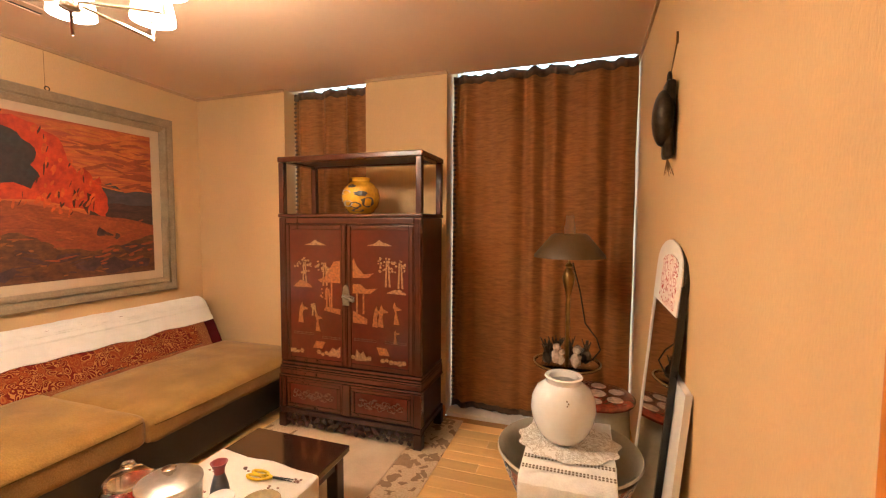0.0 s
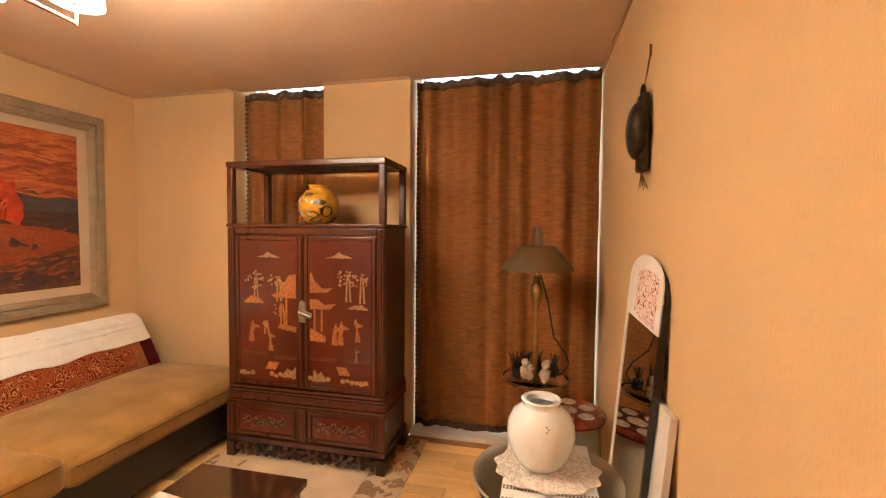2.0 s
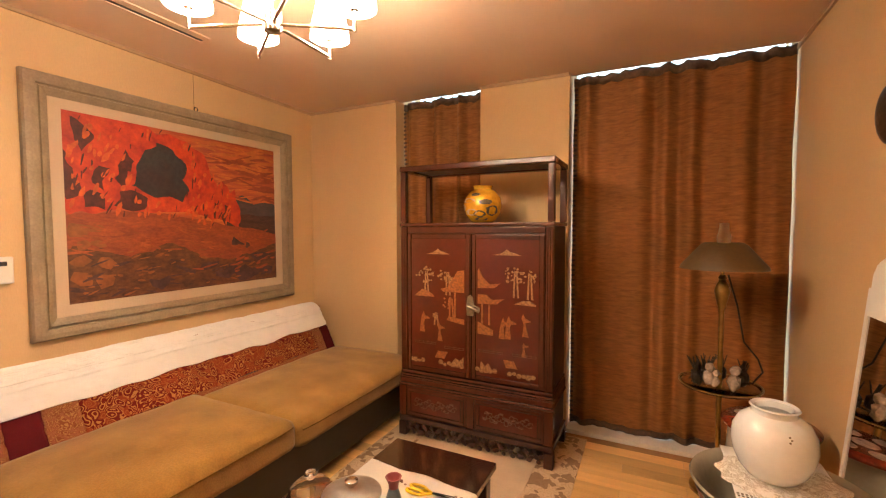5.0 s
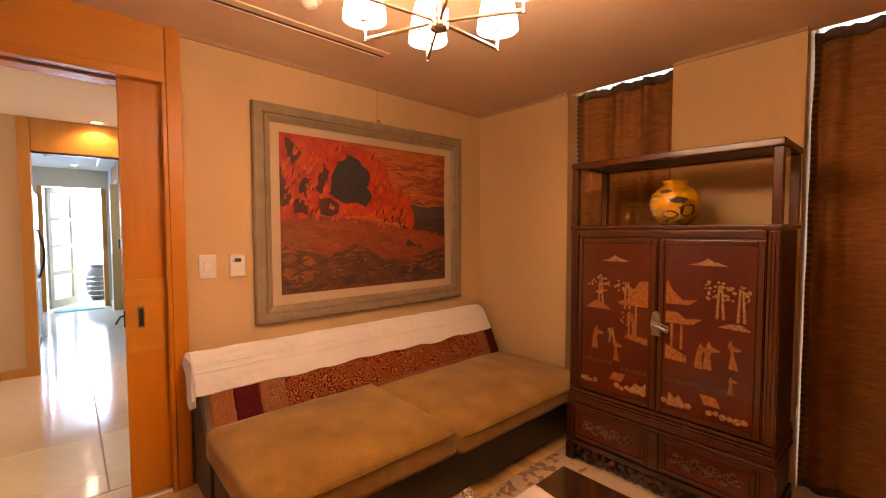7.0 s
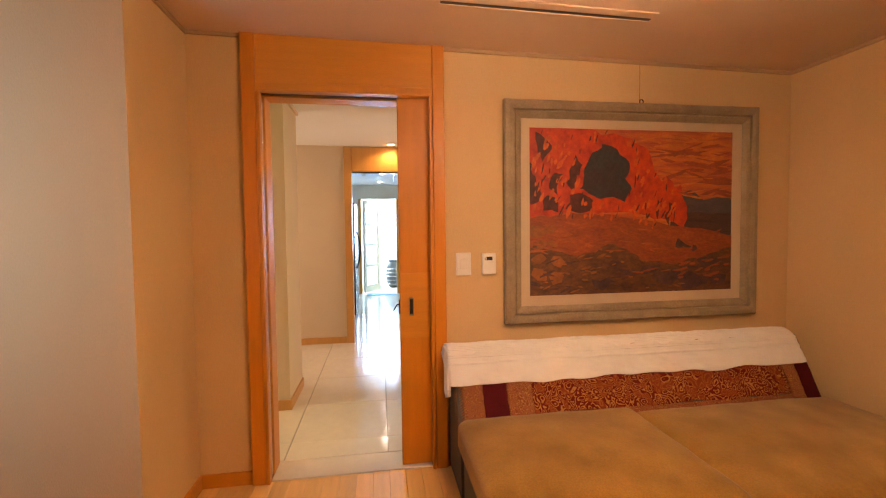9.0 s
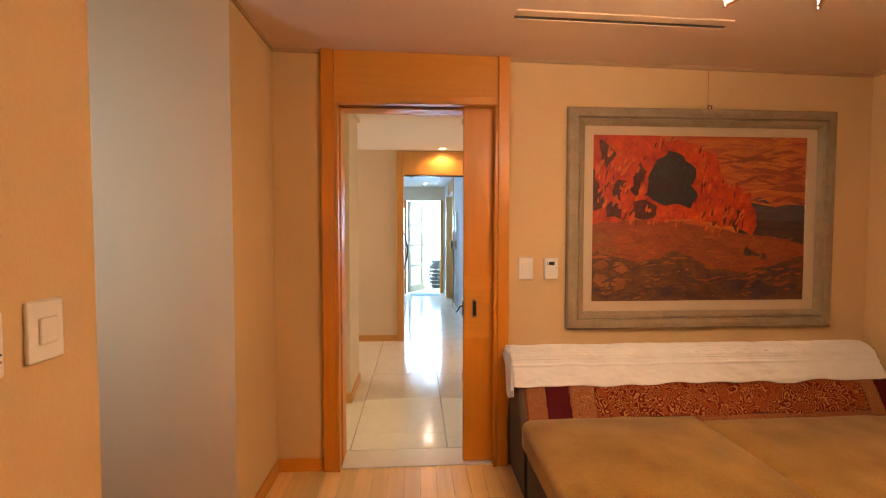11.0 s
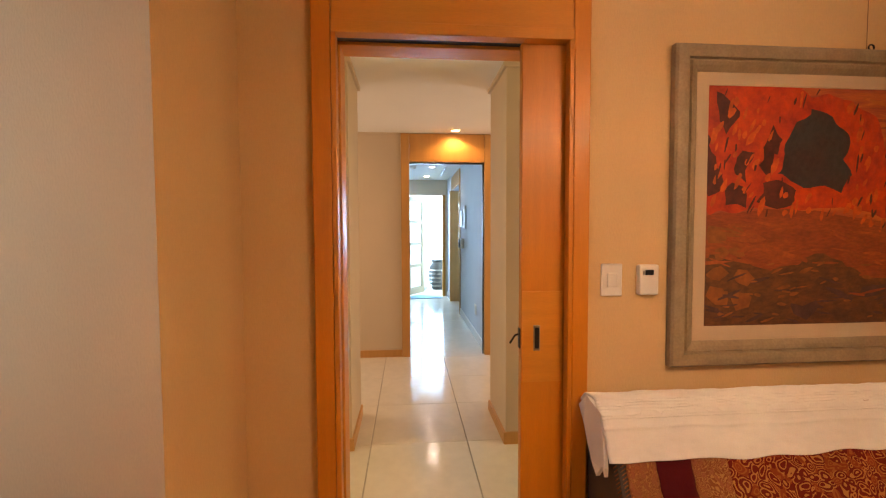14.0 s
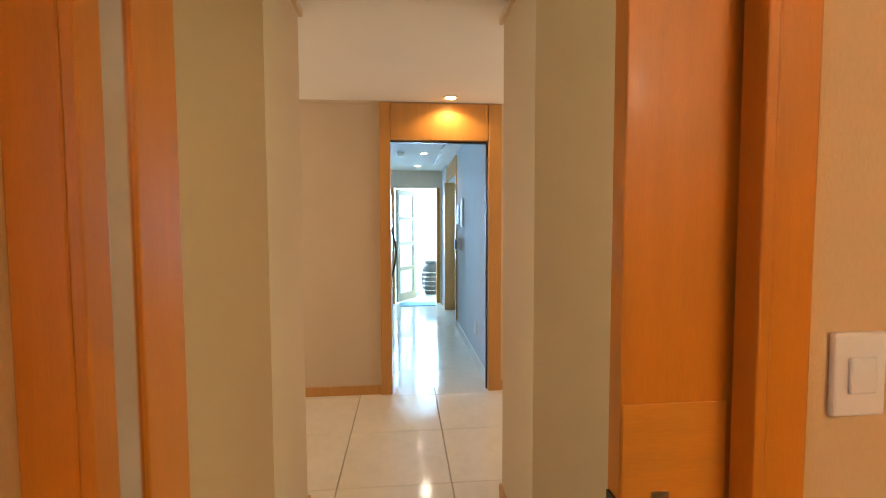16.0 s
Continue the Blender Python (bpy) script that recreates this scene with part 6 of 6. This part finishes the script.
for k in range(11):
    bm = B()
    a = rng.uniform(0, math.tau)
    r = rng.uniform(0.05, 0.12)
    x, y = lx + r * math.cos(a), ly - 0.02 + 0.8 * r * math.sin(a)
    blob(bm, (x, y, 0.585), 0.030, 2, (0.8, 0.7, 1.2), 0.4)
    rod(bm, (x, y, 0.6), (x + rng.uniform(-0.02, 0.02), y, 0.60 + rng.uniform(0.04, 0.09)), 0.010, 0.006, 8)
    for q in range(4):
        ta, tr = rng.uniform(0, math.tau), rng.uniform(0.02, 0.045)
        rod(bm, (x, y, 0.60), (x + tr * math.cos(ta), y + 0.6 * tr * math.sin(ta), rng.choice((0.556, 0.66, 0.68))), 0.0045, 0.002, 6)
    part("bronze_ornament", bm, BRONZE, fig, "dark bronze animal shape", True)
for x, z, s in ((lx - 0.055, 0.60, 1.0), (lx + 0.048, 0.59, 1.1), (lx - 0.03, 0.585, 0.8)):
    bm = blob(B(), (x, ly - 0.075, z), 0.034 * s, 2, (0.75, 0.6, 1.15), 0.35)
    blob(bm, (x + 0.004, ly - 0.075, z + 0.05 * s), 0.024 * s, 2, (0.9, 0.8, 1.0), 0.3)
    part("ceramic_ornament", bm, IMARIWHITE, fig, "pale painted ceramic ornament", True)


# leaning mirror with a cloth over its top, and a white panel behind it
def lean_x(z):
    return 0.150 + 0.082 * z
def slab(name, y0, y1, z0, z1, off0, off1, mat, parent, label="", arch=0.0):
    bm = B()
    n = 24
    outline = [(y0, z0), (y1, z0)] + [(y1 + (y0 - y1) * k / n, z1 - arch + arch * math.sin(math.pi * k / n) ** 0.45) for k in range(n + 1)]
    return part(name, prism(bm, outline, lambda u, v, w: Vector((lean_x(v) + off0 + w, u, v)), off1 - off0), mat, parent, label)
MY0, MY1, MZ = 1.53, 1.97, 1.245
mir = thing("leaning_mirror", (0.15, 1.75, 0), "tall black-edged mirror leaning on the wall with cloth over its top", "mirror")
slab("backing", MY0 - 0.006, MY1 + 0.006, 0.002, MZ, 0.004, 0.016, BLACKPAINT, mir, "black wooden backing", 0.10)
slab("mirror_glass", MY0 + 0.006, MY1 - 0.012, 0.014, MZ - 0.012, 0.0, 0.0035, MIRROR, mir, "silvered glass", 0.10)
slab("edge_strip", MY1 - 0.011, MY1 + 0.010, 0.002, MZ - 0.12, -0.004, 0.0035, WHITEPAINT, mir, "pale side strip")
slab("edge_strip", MY0 - 0.010, MY0 + 0.005, 0.002, MZ - 0.12, -0.004, 0.0035, BLACKPAINT, mir, "black side strip")
mc = thing("mirror_cloth", (0.22, 1.75, 1.2), "white cloth with a red scrolled band over the mirror's top", "cloth")
REDBAND = paisley("red_scroll_band", (0.84, 0.76, 0.68), (0.42, 0.06, 0.05), (0.80, 0.70, 0.62), 30)
slab("cloth", MY0 - 0.004, MY1 - 0.02, 1.035, MZ + 0.012, -0.009, -0.005, LINEN, mc, "", 0.085)
slab("band", MY0 + 0.04, MY1 - 0.15, 1.045, MZ - 0.035, -0.012, -0.0092, REDBAND, mc, "red scrolled band", 0.03)
bm = B()
panel = thing("leaning_canvas", (0.22, 1.7, 0), "plain white stretched canvas leaning behind the mirror", "canvas")
slab("canvas", 1.425, 1.93, 0.002, 0.845, 0.018, 0.036, WHITEPAINT, panel)

# bronze wall ornament on a string
wy = 1.815
orn = thing("hanging_bronze_gong", (XE, wy, 1.66), "dark bronze fish-drum ornament hanging from a string", "wall ornament")
bm = box(B(), XE - 0.040, XE - 0.008, wy - 0.038, wy + 0.038, 1.535, 1.80, 0.012)
part("plate", bm, BRONZE, orn, "", True)
bm = blob(B(), (XE - 0.042, wy, 1.675), 0.078, 3, (0.45, 0.85, 1.25))
part("drum", bm, BRONZE, orn, "rounded hollow drum", True)
bm = B()
tube(bm, [(XE - 0.026, wy + 0.018 * math.cos(k * math.pi / 8), 1.798 + 0.03 * math.sin(k * math.pi / 8)) for k in range(9)], 0.006, 8)
part("ring", bm, BRONZE, orn, "", True)
bm = B()
tube(bm, [(XE - 0.022, wy, 1.826), (XE - 0.006, wy - 0.002, 1.93)], 0.0018, 6)
tube(bm, [(XE - 0.022, wy, 1.826), (XE - 0.006, wy + 0.012, 1.93)], 0.0018, 6)
tube(bm, [(XE - 0.006, wy, 1.925), (XE - 0.006, wy, 1.965)], 0.004, 6)
part("string", bm, STRING, orn)
bm = B()
for k in range(7):
    rod(bm, (XE - 0.024, wy, 1.536), (XE - 0.034 + 0.006 * k, wy + 0.004 * (k - 3), 1.475 + 0.008 * (k % 3)), 0.0022, 0.001, 5)
part("tassel", bm, STRING, orn)

# ---- floor pieces ----
def shared(name, w, d, h, bevel, material):
    bm = box(B(), -w / 2, w / 2, -d / 2, d / 2, -h, 0)
    top = [e for e in bm.edges if all(v.co.z > -1e-5 for v in e.verts)]
    bmesh.ops.bevel(bm, geom=top, offset=bevel, segments=1, affect="EDGES")
    me = bpy.data.meshes.new(name)
    bm.to_mesh(me)
    bm.free()
    me.materials.append(material)
    return me


PW, PL = 0.088, 0.62
planks = {L: shared("plank", L - 0.0012, PW - 0.0012, 0.02, 0.0009, PLANK) for L in (PL, PL * 0.5)}
row, y = 0, YS + PW / 2 + 0.013
while y < 2.84 - PW / 2 + 0.01:
    x = XW + 0.004 - (0.0 if row % 3 == 0 else PL * (0.33 if row % 3 == 1 else 0.66))
    k = 0
    while x < XE:
        L = PL
        x0, x1 = x, x + L
        if x0 < XW - 0.15:
            x0 = XW - 0.0
            L = PL * 0.5
            x1 = x0 + L
            x = x0
        if x1 > XE + 0.09:
            L = PL * 0.5
            x1 = x0 + L
        ob = new("plank", planks[L])
        ob.parent = PARQUET
        ob.location = ((x0 + x1) / 2, y, 0.0003 * math.sin(row * 7 + k * 3))
        x = x1
        k += 1
    row += 1
    y += PW
tile_mesh = shared("tile", 0.598, 0.598, 0.02, 0.0012, TILE)
for i in range(12):
    for j in range(7):
        ob = new("tile", tile_mesh)
        ob.parent = TILEBED
        ob.location = (-9.74 + 0.6 * i + 0.0, -1.82 + 0.605 * j, 0)
        if ob.location.x > -3.4:
            bpy.data.objects.remove(ob)
tile_cut = shared("tile", 0.20, 0.598, 0.02, 0.0012, TILE)
for j in range(7):
    ob = new("tile", tile_cut)
    ob.parent = TILEBED
    ob.location = (-3.34, -1.82 + 0.605 * j, 0)
